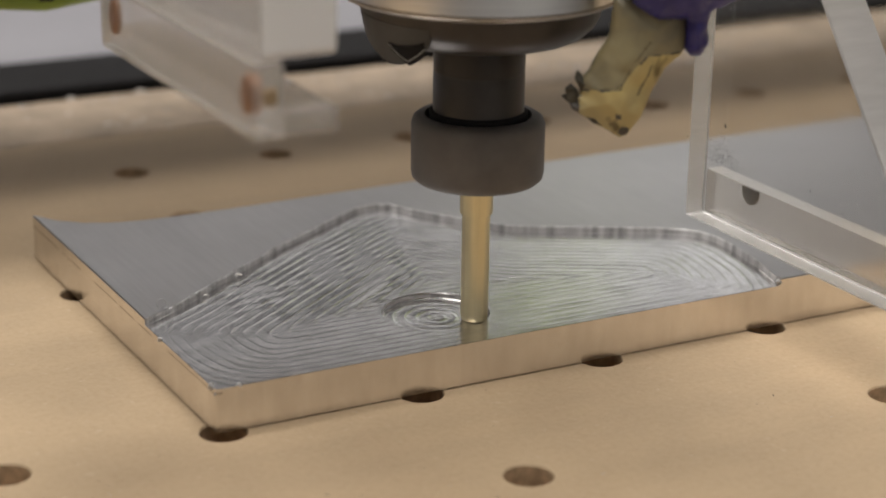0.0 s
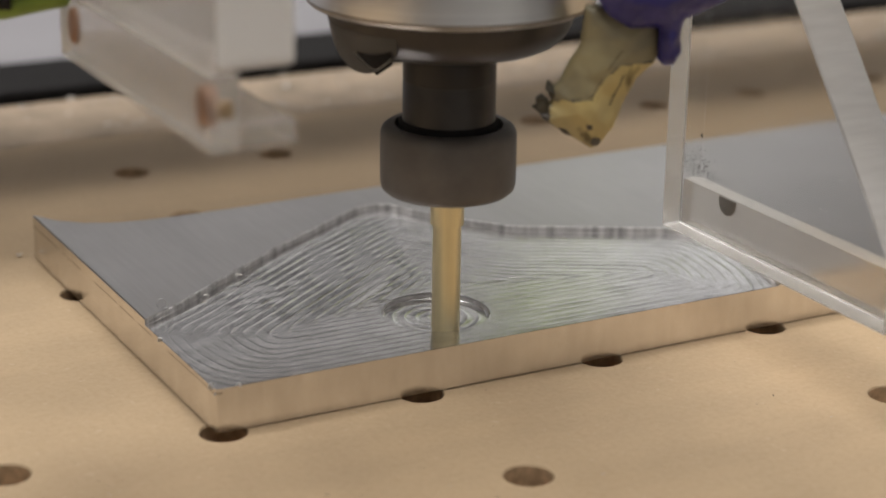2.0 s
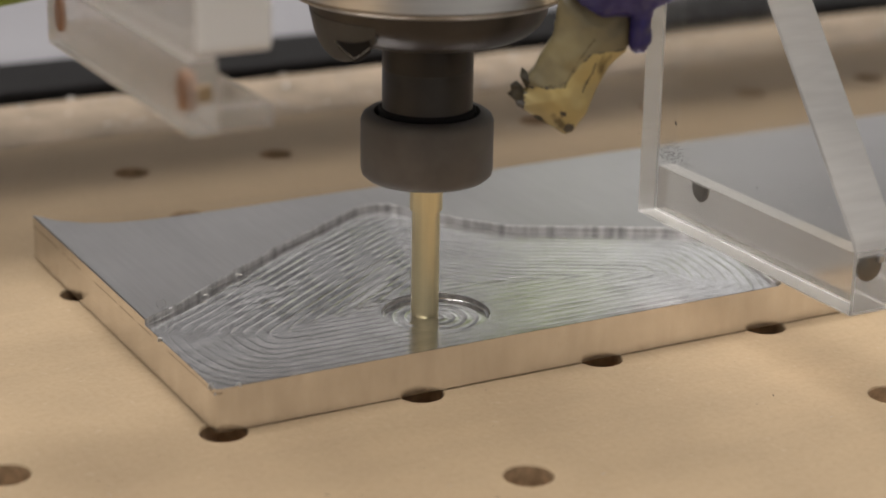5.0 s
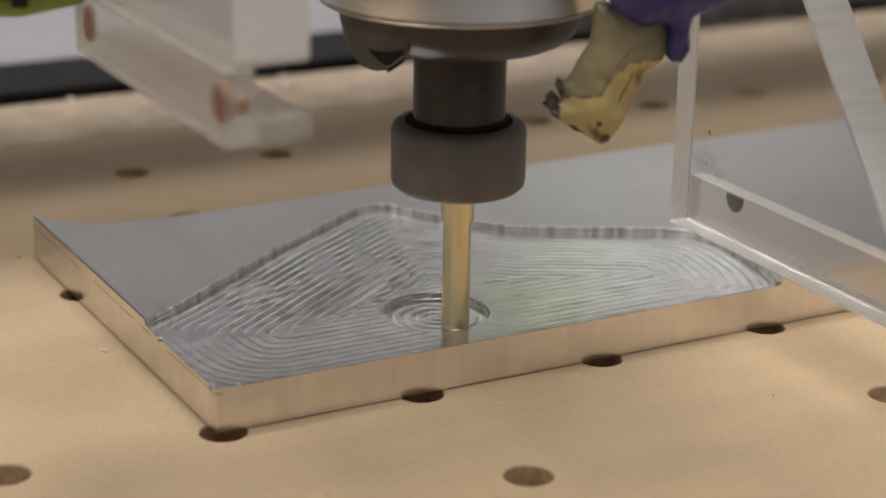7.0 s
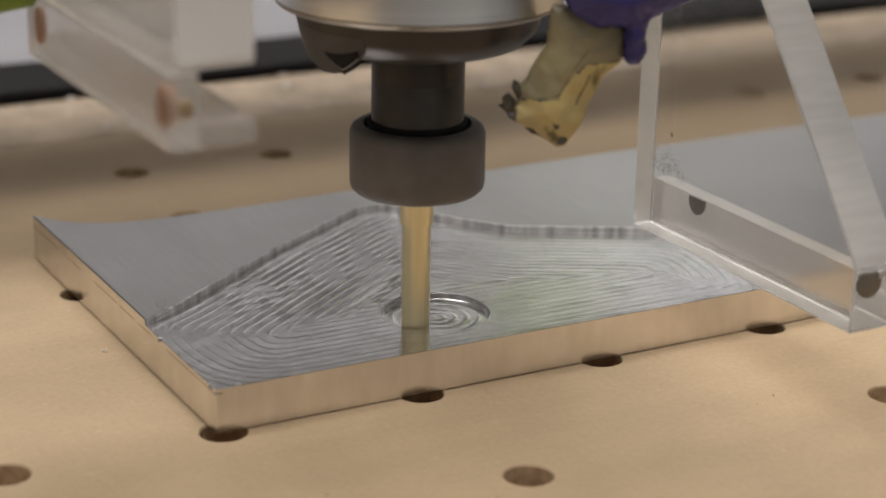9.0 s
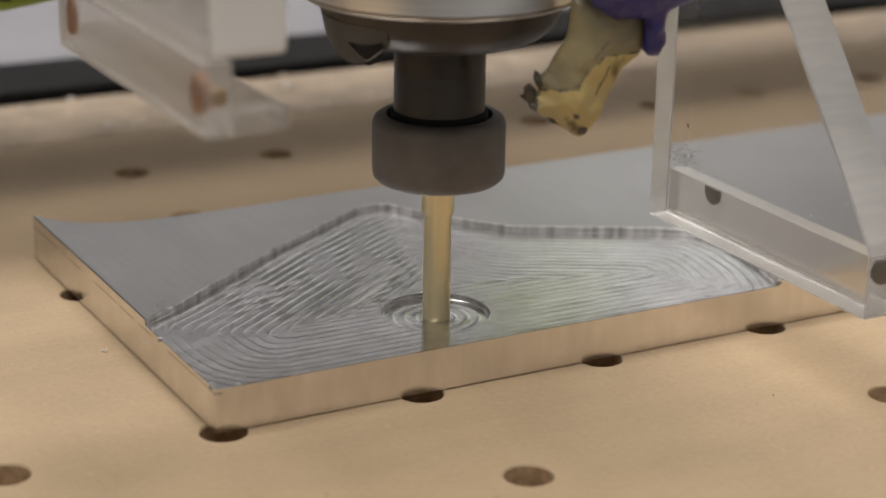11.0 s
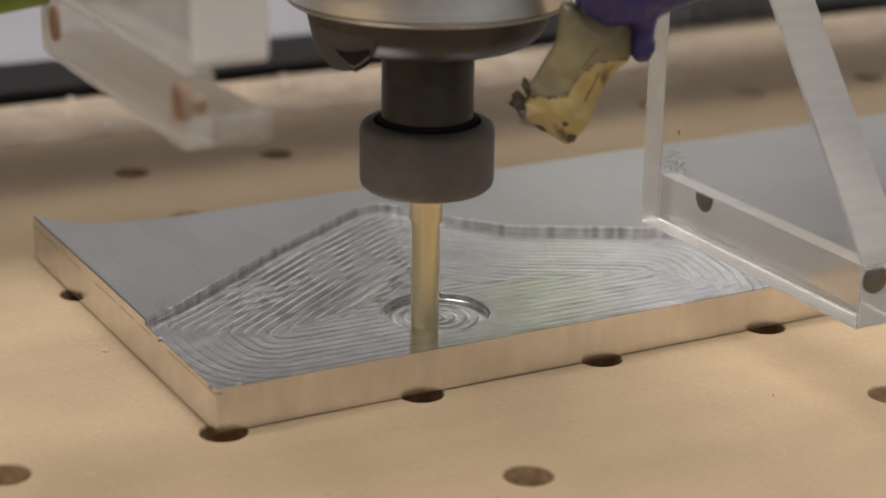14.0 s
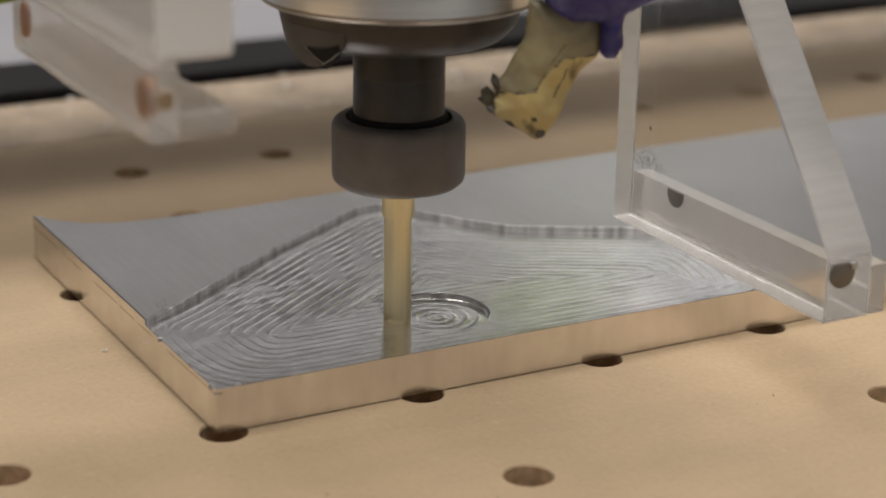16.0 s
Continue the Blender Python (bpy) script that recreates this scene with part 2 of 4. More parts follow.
def room():
    specs = (("floor", (-2.6, -2.2, -0.95), (2.6, 2.8, -0.9), "grey concrete workshop floor"),
             ("ceiling", (-2.6, -2.2, 2.4), (2.6, 2.8, 2.45), "plain workshop ceiling"),
             ("wall_north", (-2.6, 2.8, -0.9), (2.6, 2.85, 2.4), "plain grey painted workshop wall"),
             ("wall_south", (-2.6, -2.25, -0.9), (2.6, -2.2, 2.4), "plain grey painted workshop wall"),
             ("wall_east", (2.6, -2.2, -0.9), (2.65, 2.8, 2.4), "plain grey painted workshop wall"),
             ("wall_west", (-2.65, -2.2, -0.9), (-2.6, 2.8, 2.4), "plain grey painted workshop wall"))
    for name, lo, hi, label in specs:
        bm = box(bmesh.new(), lo, hi)
        ob = new(name, mesh_of(name, bm, CONCRETE if name == "floor" else WALL))
        tagged(ob, label, name.split("_")[0], kind="structure")


room()


def mirror_wall_props():
    """Unseen dark lower panelling, glowing window and green sign on the far wall, made up for the polished metal to
    mirror.
    """
    ob = new("mirror_panelling", mesh_of("mirror_panelling", box(bmesh.new(), (-2.6, 2.77, -0.9), (1.42, 2.799, 1.62)), DARKPANEL))
    tagged(ob, "unseen dark grey lower panelling, added for the metal to mirror", "panelling", kind="structure")
    win = tagged(new("mirror_window"), "unseen glowing window, added to brighten the metal's reflection", "window", kind="structure")
    bm = bmesh.new()
    for lo, hi in (((1.64, 2.75, 0.1), (1.70, 2.799, 2.0)), ((2.49, 2.75, 0.1), (2.55, 2.799, 2.0)), ((1.70, 2.75, 1.94), (2.49, 2.799, 2.0)), ((1.70, 2.75, 0.1), (2.49, 2.799, 0.16)), ((2.07, 2.755, 0.16), (2.12, 2.799, 1.94))):
        box(bm, lo, hi)
    part("window_frame", bm, PALE, win)
    part("pane", box(bmesh.new(), (1.70, 2.78, 0.16), (2.49, 2.79, 1.94)), GLOWPANE, win)
    ob = new("mirror_sign", mesh_of("mirror_sign", box(bmesh.new(), (1.66, 2.70, 1.22), (1.93, 2.715, 1.66), 0.004), SIGN))
    tagged(ob, "unseen plain green sign, added to tint the metal's reflection green", "sign")


mirror_wall_props()


# unseen white cabinet, added so that the spindle housing mirrors something bright
def cabinet():
    thing = empty("cabinet", "unseen white cabinet, added as a bright reflection for the spindle housing", "cabinet", (0.52, -2.0, -0.9))
    part("cabinet_body", box(bmesh.new(), (-0.34, -0.18, 0.0), (0.34, 0.18, 1.0), 0.006), ENAMEL, thing)
    part("cabinet_door", box(bmesh.new(), (-0.33, 0.181, 0.02), (0.33, 0.2, 0.98), 0.004), ENAMEL, thing)
    part("handle", box(bmesh.new(), (0.16, 0.2, 0.55), (0.175, 0.225, 0.70), 0.003), STEEL, thing, "steel handle")


cabinet()


def mirror_lockers():
    """Unseen dark lockers along the far wall, added to darken what the metal mirrors."""
    first = empty("locker", "unseen tall dark locker, added for the metal to mirror", "locker", (1.12, 2.55, -0.9), "lockers along the wall")
    part("locker_body", box(bmesh.new(), (-0.24, -0.2, 0.0), (0.24, 0.21, 1.96), 0.006), DARKSTEEL, first)
    part("locker_door", box(bmesh.new(), (-0.23, -0.22, 0.03), (0.23, -0.201, 1.93), 0.004), DARKSTEEL, first)
    for k in range(1, 6):
        copy_thing(first, pose(1.12 - 0.485 * k, 2.55, -0.9))


mirror_lockers()

# ---- the bed: hole board, frame strip, black rail, pale panel ----
PITCH, HOLE_R = 0.05, 0.0054


def spoilboard():
    """MDF board with a dog-hole grid: all columns in the even rows, odd columns alone in the odd rows."""
    bm = bmesh.new()
    x0, x1, y0, y1 = -11, 16, -3, 4
    half = PITCH / 2
    seg = 32

    def cell(cx, cy, lo, hi, hole):
        c = [(lo[0], lo[1]), (hi[0], lo[1]), (hi[0], hi[1]), (lo[0], hi[1])]
        if not hole:
            bm.faces.new([bm.verts.new((*p, 0)) for p in c])
            return
        ring = [(math.cos(2 * math.pi * (i + 0.5) / seg), math.sin(2 * math.pi * (i + 0.5) / seg)) for i in range(seg)]
        outer = []
        for a, b in ring:
            k = 1 / max(abs(a), abs(b))
            outer.append(bm.verts.new((cx + (a * k * (hi[0] - cx if a > 0 else cx - lo[0])), cy + (b * k * (hi[1] - cy if b > 0 else cy - lo[1])), 0)))
        rim = [bm.verts.new((cx + a * (HOLE_R + 0.0003), cy + b * (HOLE_R + 0.0003), 0)) for a, b in ring]
        lip = [bm.verts.new((cx + a * HOLE_R, cy + b * HOLE_R, -0.0004)) for a, b in ring]
        low = [bm.verts.new((cx + a * HOLE_R, cy + b * HOLE_R, -0.0178)) for a, b in ring]
        for p, q, m in ((outer, rim, 0), (rim, lip, 0), (lip, low, 1)):
            for i in range(seg):
                j = (i + 1) % seg
                bm.faces.new((p[i], p[j], q[j], q[i])).material_index = m
        for i in range(4):
            s = [v for v in outer if (abs(v.co.x - c[i][0]) < 0.012 and abs(v.co.y - c[i][1]) < 0.012)]
            k = bm.verts.new((*c[i], 0))
            near = sorted(s, key=lambda v: (v.co - k.co).length)[:2]
            bm.faces.new((k, near[0], near[1]))

    for i in range(x0, x1 + 1):
        for j in range(y0, y1 + 1):
            hole = (j % 2 == 0 or i % 2 == 1)
            hi_y = (j * PITCH + half) if j < y1 else 0.243
            cell(i * PITCH, j * PITCH, (i * PITCH - half, j * PITCH - half), (i * PITCH + half, hi_y), hole)
    bmesh.ops.remove_doubles(bm, verts=bm.verts[:], dist=1e-6)
    bmesh.ops.recalc_face_normals(bm, faces=bm.faces[:])
    if sum(f.normal.z for f in bm.faces) < 0:
        bmesh.ops.reverse_faces(bm, faces=bm.faces[:])
    ax, bx, ay, by = x0 * PITCH - half, x1 * PITCH + half, y0 * PITCH - half, 0.243
    z = -0.018
    for p in (((ax, ay), (bx, ay)), ((bx, ay), (bx, by)), ((bx, by), (ax, by)), ((ax, by), (ax, ay))):
        (a, b), (c, d) = p
        bm.faces.new([bm.verts.new(q) for q in ((a, b, z), (c, d, z), (c, d, 0), (a, b, 0))])
    bm.faces.new([bm.verts.new(q) for q in ((ax, ay, z), (ax, by, z), (bx, by, z), (bx, ay, z))])
    ob = new("spoilboard", mesh_of("spoilboard", bm, MDF, DRILLED))
    tagged(ob, "tan fibreboard machine bed drilled with a grid of holes", "machine bed", kind="structure")


spoilboard()


def bed_frame():
    ob = new("bed_frame", mesh_of("bed_frame", box(bmesh.new(), (-0.57, -0.17, -0.06), (0.82, 0.345, -0.0185)), BLACK))
    tagged(ob, "dark frame beneath the drilled machine bed", "machine frame", kind="structure")
    ob = new("edge_board", mesh_of("edge_board", box(bmesh.new(), (-0.6, 0.2432, -0.018), (0.85, 0.296, 0.0004), 0.0003), DUSTWOOD))
    tagged(ob, "dusty pale wooden strip along the bed's back edge", "board", kind="structure")
    ob = new("rail", mesh_of("rail", box(bmesh.new(), (-0.6, 0.30, -0.018), (0.85, 0.345, 0.004), 0.002), BLACK))
    tagged(ob, "black rail behind the machine bed", "rail", kind="structure")
    for x in (-0.53, 0.75):
        for y in (-0.13, 0.28):
            leg = new("stand_leg", mesh_of("stand_leg", box(bmesh.new(), (x - 0.03, y - 0.03, -0.9), (x + 0.03, y + 0.03, -0.0602), 0.003), DARKSTEEL))
            tagged(leg, "dark steel leg under the machine bed", "leg", kind="structure")
    for x in (-0.84, 1.14):
        for y in (0.42, 1.14):
            leg = new("table_leg", mesh_of("table_leg", box(bmesh.new(), (x - 0.025, y - 0.025, -0.9), (x + 0.025, y + 0.025, -0.0302), 0.003), PALE))
            tagged(leg, "pale table leg standing on the floor", "leg", kind="structure")
    for x in (-0.585, 0.815):
        post = new("gantry_post", mesh_of("gantry_post", box(bmesh.new(), (x - 0.02, 0.10, -0.06), (x + 0.02, 0.25, 0.1598), 0.003), GREYPLASTIC))
        tagged(post, "dark grey gantry side post beside the bed", "gantry post", kind="structure")
    ob = new("table_top", mesh_of("table_top", box(bmesh.new(), (-0.9, 0.346, -0.03), (1.2, 1.2, -0.018)), PALE))
    tagged(ob, "pale grey table top behind the machine", "table", kind="structure")


bed_frame()

# ---- the aluminium plate ----
T, ZF, ZB = 0.0128, 0.0109, 0.0094
BORE = (0.0650, 0.0212)
BORE_R = 0.01345
BACK = [(0.335, 0.1178), (0.18, 0.1174), (0.10, 0.1161), (0.048, 0.1149), (0.0311, 0.1149), (0.0231, 0.1155), (0.0154, 0.1169), (0.0085, 0.1200), (0.0021, 0.1254), (-0.0025, 0.1322)]
OUTLINE = [(-0.0021, 0.0002), (-0.0018, -0.0006), (-0.0010, -0.0009), (0.335, -0.0009)] + BACK
RIM = [(-0.00245, 0.0431), (0.0095, 0.0502), (0.0223, 0.0598), (0.0502, 0.0805), (0.0780, 0.0983), (0.0812, 0.1001), (0.0845, 0.1010), (0.0881, 0.1008), (0.0915, 0.0992), (0.0932, 0.0968), (0.0945, 0.0932), (0.1017, 0.0812), (0.1099, 0.0705), (0.1125, 0.0678), (0.1150, 0.0658), (0.1348, 0.0555), (0.1500, 0.0472), (0.1545, 0.0438), (0.1577, 0.0392), (0.1590, 0.0340), (0.1588, 0.0270), (0.1567, 0.0131), (0.1533, -0.0009)]


def seg_dist(px, py, poly):
    """Distance of grid points from a closed polygon, and which lie inside it."""
    d = np.full(px.shape, 1e9)
    inside = np.zeros(px.shape, bool)
    for (ax, ay), (bx, by) in zip(poly, poly[1:] + poly[:1]):
        ex, ey = bx - ax, by - ay
        u = np.clip(((px - ax) * ex + (py - ay) * ey) / (ex * ex + ey * ey + 1e-15), 0, 1)
        d = np.minimum(d, np.hypot(px - ax - u * ex, py - ay - u * ey))
        cross = ((ay > py) != (by > py))
        with np.errstate(divide="ignore", invalid="ignore"):
            inside ^= cross & (px < (bx - ax) * (py - ay) / (by - ay + 1e-15) + ax)
    return d, inside


def value_noise(x, y, seed):
    rng = np.random.default_rng(seed)
    g = rng.random((64, 64))
    xi, yi = np.floor(x).astype(int), np.floor(y).astype(int)
    fx, fy = x - xi, y - yi
    fx, fy = fx * fx * (3 - 2 * fx), fy * fy * (3 - 2 * fy)
    a, b = g[xi % 64, yi % 64], g[(xi + 1) % 64, yi % 64]
    c, d = g[xi % 64, (yi + 1) % 64], g[(xi + 1) % 64, (yi + 1) % 64]
    return (a * (1 - fx) + b * fx) * (1 - fy) + (c * (1 - fx) + d * fx) * fy


def plate():
    thing = empty("aluminium_plate", "brushed aluminium plate with a milled pocket, on the drilled bed", "metal plate")
    bm = bmesh.new()
    # sides up to the pocket floor, and the floor sheet with the bore cut out
    n = len(OUTLINE)
    lo = [bm.verts.new((*p, 0.0004)) for p in OUTLINE]
    hi = [bm.verts.new((*p, ZF)) for p in OUTLINE]
    for i in range(n):
        j = (i + 1) % n
        bm.faces.new((lo[i], lo[j], hi[j], hi[i])).material_index = 1
    bm.faces.new(lo[::-1])
    edges = [bm.edges.get((hi[i], hi[(i + 1) % n])) for i in range(n)]
    seg = 72
    ring = [bm.verts.new((BORE[0] + BORE_R * math.cos(2 * math.pi * i / seg), BORE[1] + BORE_R * math.sin(2 * math.pi * i / seg), ZF)) for i in range(seg)]
    edges += [bm.edges.new((ring[i], ring[(i + 1) % seg])) for i in range(seg)]
    made = bmesh.ops.triangle_fill(bm, use_beauty=True, use_dissolve=False, edges=edges)
    for f in made["geom"]:
        if isinstance(f, bmesh.types.BMFace):
            if f.normal.z < 0:
                f.normal_flip()
            f.material_index = 2
    # the upper layer, cut away along the pocket's rim
    upper = RIM + [OUTLINE[3]] + BACK
    e = 0.0006
    m = len(upper)
    inward = []
    for i in range(m):
        t = (Vector(upper[(i + 1) % m]) - Vector(upper[i - 1])).normalized()
        inward.append((t.y, -t.x) if i < len(RIM) else (0, 0))
    inward[0], inward[len(RIM) - 1] = (0, -1), (-1, 0)
    # the flank runs out into the floor with a small corner radius
    cr = 0.0003
    ladder = [(cr * (1 - math.sin(radians(w))), cr * (1 - math.cos(radians(w)))) for w in (0, 15, 30, 45, 60, 75)] + [(0, cr), (0, T - 0.00025 - ZF)]
    levels = [[bm.verts.new((p[0] + q[0] * off, p[1] + q[1] * off, ZF + up)) for p, q in zip(upper, inward)] for off, up in ladder]
    for a, b in zip(levels, levels[1:]):
        for i in range(m):
            j = (i + 1) % m
            f = bm.faces.new((a[i], a[j], b[j], b[i]))
            f.material_index = 3 if i < len(RIM) - 1 else 1
            f.smooth = i < len(RIM) - 1
    b = levels[-1]
    d = []
    for i, p in enumerate(upper):
        q, r = Vector(upper[i - 1]), Vector(upper[(i + 1) % m])
        t = (r - q).normalized()
        d.append(bm.verts.new((p[0] - t.y * 0.00025, p[1] + t.x * 0.00025, T)))
    for i in range(m):
        j = (i + 1) % m
        bm.faces.new((b[i], b[j], d[j], d[i])).material_index = 3 if i < len(RIM) - 1 else 0
    bm.faces.new(d)
    bmesh.ops.triangulate(bm, faces=[f for f in bm.faces if len(f.verts) > 4])
    part("plate_body", bm, (PLATE_TOP, PLATE_SIDE, MILLED, FLANK), thing)

    # milled floor: contour passes stepping in from the rim, each a shallow tilted scallop
    poly = RIM[:-1] + [(0.1500, -0.0045), (0.1430, -0.0068), (0.0180, -0.0068), (0.0090, -0.0050), (0.0020, -0.0005), (-0.0025, 0.0070), (-0.0048, 0.0160), (-0.0055, 0.0260), (-0.0048, 0.0350)]
    step, pitch = 0.00015, 0.0027
    xs, ys = np.arange(-0.002, 0.1595, step), np.arange(-0.0008, 0.1015, step)
    gx, gy = np.meshgrid(xs, ys, indexing="ij")
    dist, inside = seg_dist(gx, gy, poly)
    # inner passes swing round the open corner in arcs
    signed = np.where(inside, dist, -dist)
    soft_d = signed
    for _ in range(3):
        for ax in (0, 1):
            w = 35
            pad = [(w // 2, w // 2) if k == ax else (0, 0) for k in (0, 1)]
            c = np.cumsum(np.pad(soft_d, pad, mode="reflect", reflect_type="odd"), axis=ax)
            c = np.concatenate([np.zeros_like(c.take([0], ax)), c], ax)
            soft_d = (c.take(range(w, c.shape[ax]), ax) - c.take(range(c.shape[ax] - w), ax)) / w
    turn = np.clip((0.075 - gx - 0.6 * gy) / 0.025, 0, 1)
    turn = np.maximum(turn, np.clip((gx - 0.115) / 0.02, 0, 1))
    dist = np.maximum(turn * soft_d + (1 - turn) * signed, 0)
    # direction of travel at each point
    dx, dy = np.gradient(soft_d, step)
    size = np.hypot(dx, dy) + 1e-9
    tx, ty = -dy / size, dx / size
    along = gx * np.round(tx * 4) / 4 + gy * np.round(ty * 4) / 4
    wob = 0.00014 * (value_noise(gx / 0.006, gy / 0.006, 3) - 0.5)
    k = (dist + wob) / pitch
    ph = k - np.floor(k)
    row = np.floor(k).astype(int)
    rng = np.random.default_rng(5)
    amp = 0.5 + 0.9 * rng.random(80)
    left = np.clip(1.3 - gx / 0.09, 0, 1)
    # the passes along the slanting rim are the boldest; those beside the open edges are faint
    bold = left * np.clip((np.abs(ty) - 0.25) / 0.2, 0, 1) * np.clip((gx + 0.6 * gy - 0.030) / 0.02, 0.5, 1)
    # each pass leans a little; its lean changes in patches that step from pass to pass
    patch = value_noise(along / 0.0046 + row * 0.62 + 20, row * 0.37 + 5, 21) - 0.5
    patch = patch * np.clip((gx + 0.6 * gy - 0.040) / 0.02, 0.1, 1)
    patch = np.sign(patch) * np.abs(2 * patch) ** 0.6
    lean = 0.012 + (0.010 + 0.070 * bold) * patch + 0.006 * (amp[(row + 7) % 80] - 0.95)
    fall = (1 - left) * np.clip((np.abs(ty) - 0.15) / 0.15, 0.25, 1)
    keen = 0.35 + 0.65 * value_noise(along / 0.016 + row * 2.7, row * 1.9, 31)
    crest = (0.000016 + 0.000020 * np.clip((0.055 - gx) / 0.02, 0, 1) + 0.000050 * bold + 0.00011 * fall * np.clip((0.14 - gx) / 0.03, 0.25, 1)) * amp[row % 80] * keen
    streak = value_noise(gx / 0.009 + row * 3.3, gy / 0.0011, 44) * (1 - left) * np.clip((0.045 - gy) / 0.02, 0, 1)
    h = 0.00001 + 0.000022 * streak + lean * pitch * (ph - 0.5) * (1 - (2 * ph - 1) ** 6) + crest * np.exp(-((ph - 0.86) / (0.05 + 0.035 * (1 - left))) ** 2) + 0.00004 + 0.00002 * value_noise(gx / 0.009, gy / 0.0035, 4)
    rb = np.hypot(gx - BORE[0], gy - BORE[1])
    keep = inside & (rb > BORE_R + 0.0006)
    full = keep[:-1, :-1] & keep[1:, :-1] & keep[:-1, 1:] & keep[1:, 1:]
    ny = len(ys)
    ii, jj = np.nonzero(full)
    quads = np.stack([ii * ny + jj, (ii + 1) * ny + jj, (ii + 1) * ny + jj + 1, ii * ny + jj + 1], 1)
    used, inv = np.unique(quads, return_inverse=True)
    co = np.stack([gx.ravel(), gy.ravel(), ZF + h.ravel()], 1)[used]
    me = bpy.data.meshes.new("pocket_floor")
    me.from_pydata(co.tolist(), [], inv.reshape(-1, 4).tolist())
    me.materials.append(MILLED)
    me.shade_smooth()
    lane = me.attributes.new("lane", "FLOAT_VECTOR", "POINT")
    lane.data.foreach_set("vector", np.stack([k.ravel() * 7, along.ravel() * 160, row.ravel() * 3.7], 1)[used].ravel().astype(np.float32))
    ob = new("pocket_floor", me)
    ob.parent = thing
    tagged(ob, "shiny milled pocket floor with stepped tool marks")

    # the round bore with ring marks
    bm = bmesh.new()
    seg, rings = 96, []
    prof = [(BORE_R + 0.0009, ZF + 0.00004), (BORE_R + 0.0003, ZF + 0.00003), (BORE_R, ZF - 0.0003), (BORE_R, ZB + 0.0006), (BORE_R - 0.0001, ZB + 0.0003), (BORE_R - 0.0004, ZB + 0.0001)]
    r = BORE_R - 0.0006
    while r > 0.0006:
        u = (r - 0.0006) / 0.0029
        f = u - math.floor(u)
        prof.append((r, ZB + 0.00010 * (1 - abs(2 * f - 1)) ** 3))
        r -= 0.00024
    for k, (r, z) in enumerate(prof):
        ring = []
        for i in range(seg):
            a = 2 * math.pi * i / seg
            dz = 0.000028 * noise.noise((3 * math.cos(a), 3 * math.sin(a), r * 700)) if k > 6 else 0
            ring.append(bm.verts.new((BORE[0] + r * math.cos(a), BORE[1] + r * math.sin(a), z + dz)))
        rings.append(ring)
    for k, (p, q) in enumerate(zip(rings, rings[1:])):
        for i in range(seg):
            bm.faces.new((p[i], p[(i + 1) % seg], q[(i + 1) % seg], q[i])).material_index = 1 if k in (2, 3) else 0
    bm.faces.new(rings[-1])
    part("bore", bm, (MILLED, FLANK), thing, "round bore with bright ring marks", smooth=True)

    # ragged burr along the rim
    bm = bmesh.new()
    rng = random.Random(4)
    for (ax, ay), (bx, by) in zip(RIM[:16], RIM[1:17]):
        ln = math.hypot(bx - ax, by - ay)
        rough_wall = ax < 0.075
        for _ in range(int(ln / (0.00006 if rough_wall else 0.00016))):
            u = rng.random()
            c = Vector((ax + u * (bx - ax) + rng.gauss(0, 0.00018), ay + u * (by - ay) + rng.gauss(0, 0.00018), T + 0.0001 - rng.random() ** 1.5 * (0.0019 if rough_wall else 0.0004)))
            s = 0.0001 + 0.00028 * rng.random() ** 2
            vs = [bm.verts.new(c + Vector((rng.uniform(-s, s), rng.uniform(-s, s), rng.uniform(-0.3, 1) * s))) for _ in range(4)]
            for f in ((0, 1, 2), (0, 2, 3), (0, 3, 1), (1, 3, 2)):
                bm.faces.new([vs[i] for i in f])
    tagged(part("burr", bm, CHIP, thing, "ragged metal burr along the pocket rim"), kind="stuff")

    # bright beads of burr and a curled chip at the pocket's open corner
    for x, y, z, r in ((-0.0022, 0.0336, ZF, 0.0006), (-0.0021, 0.0015, ZF, 0.0008), (-0.0018, -0.0002, ZF - 0.0012, 0.0004), (0.1533, -0.0004, 0.0118, 0.0009), (0.1540, 0.0005, 0.0124, 0.0007), (0.0040, -0.0004, ZF, 0.0006)):
        bm = bmesh.new()
        for q in bmesh.ops.create_icosphere(bm, subdivisions=2, radius=r, matrix=Matrix.Translation((x, y, z)))["verts"]:
            q.co += 0.45 * r * noise.noise_vector(q.co * 1700)
        part("burr_bead", bm, CHIP, thing, "bright bead of burred metal")
    bm = bmesh.new()
    ring = [(0.0035 + 0.0012 * math.cos(a), 0.0475 + 0.0006 * math.sin(a), T + 0.0014 + 0.0011 * math.sin(a)) for a in [0.5 * k for k in range(-2, 9)]]
    tube(bm, [(0.0030, 0.0478, T - 0.0001)] + ring, [0.00012] * 12, 6)
    part("curled_chip", bm, CHIP, thing, "thin curled metal chip")
    return thing


plate()


def unseen_gantry_beam():
    # out of view: beam and lip are placed to shade the bed's back
    bm = box(bmesh.new(), (-0.6, 0.188, 0.160), (0.85, 0.284, 0.250), 0.003)
    box(bm, (-0.6, 0.176, 0.106), (0.85, 0.1838, 0.1660), 0.001)
    box(bm, (-0.6, 0.150, 0.106), (0.85, 0.1758, 0.1160), 0.001)
    for z in (0.188, 0.228):
        box(bm, (-0.6, 0.1840, z - 0.008), (0.85, 0.1878, z + 0.008), 0.001)
    ob = new("unseen_gantry_beam", mesh_of("unseen_gantry_beam", bm, GREYPLASTIC))
    tagged(ob, "unseen gantry beam with an added lower lip, shading the back of the bed", "gantry beam", kind="structure")


unseen_gantry_beam()


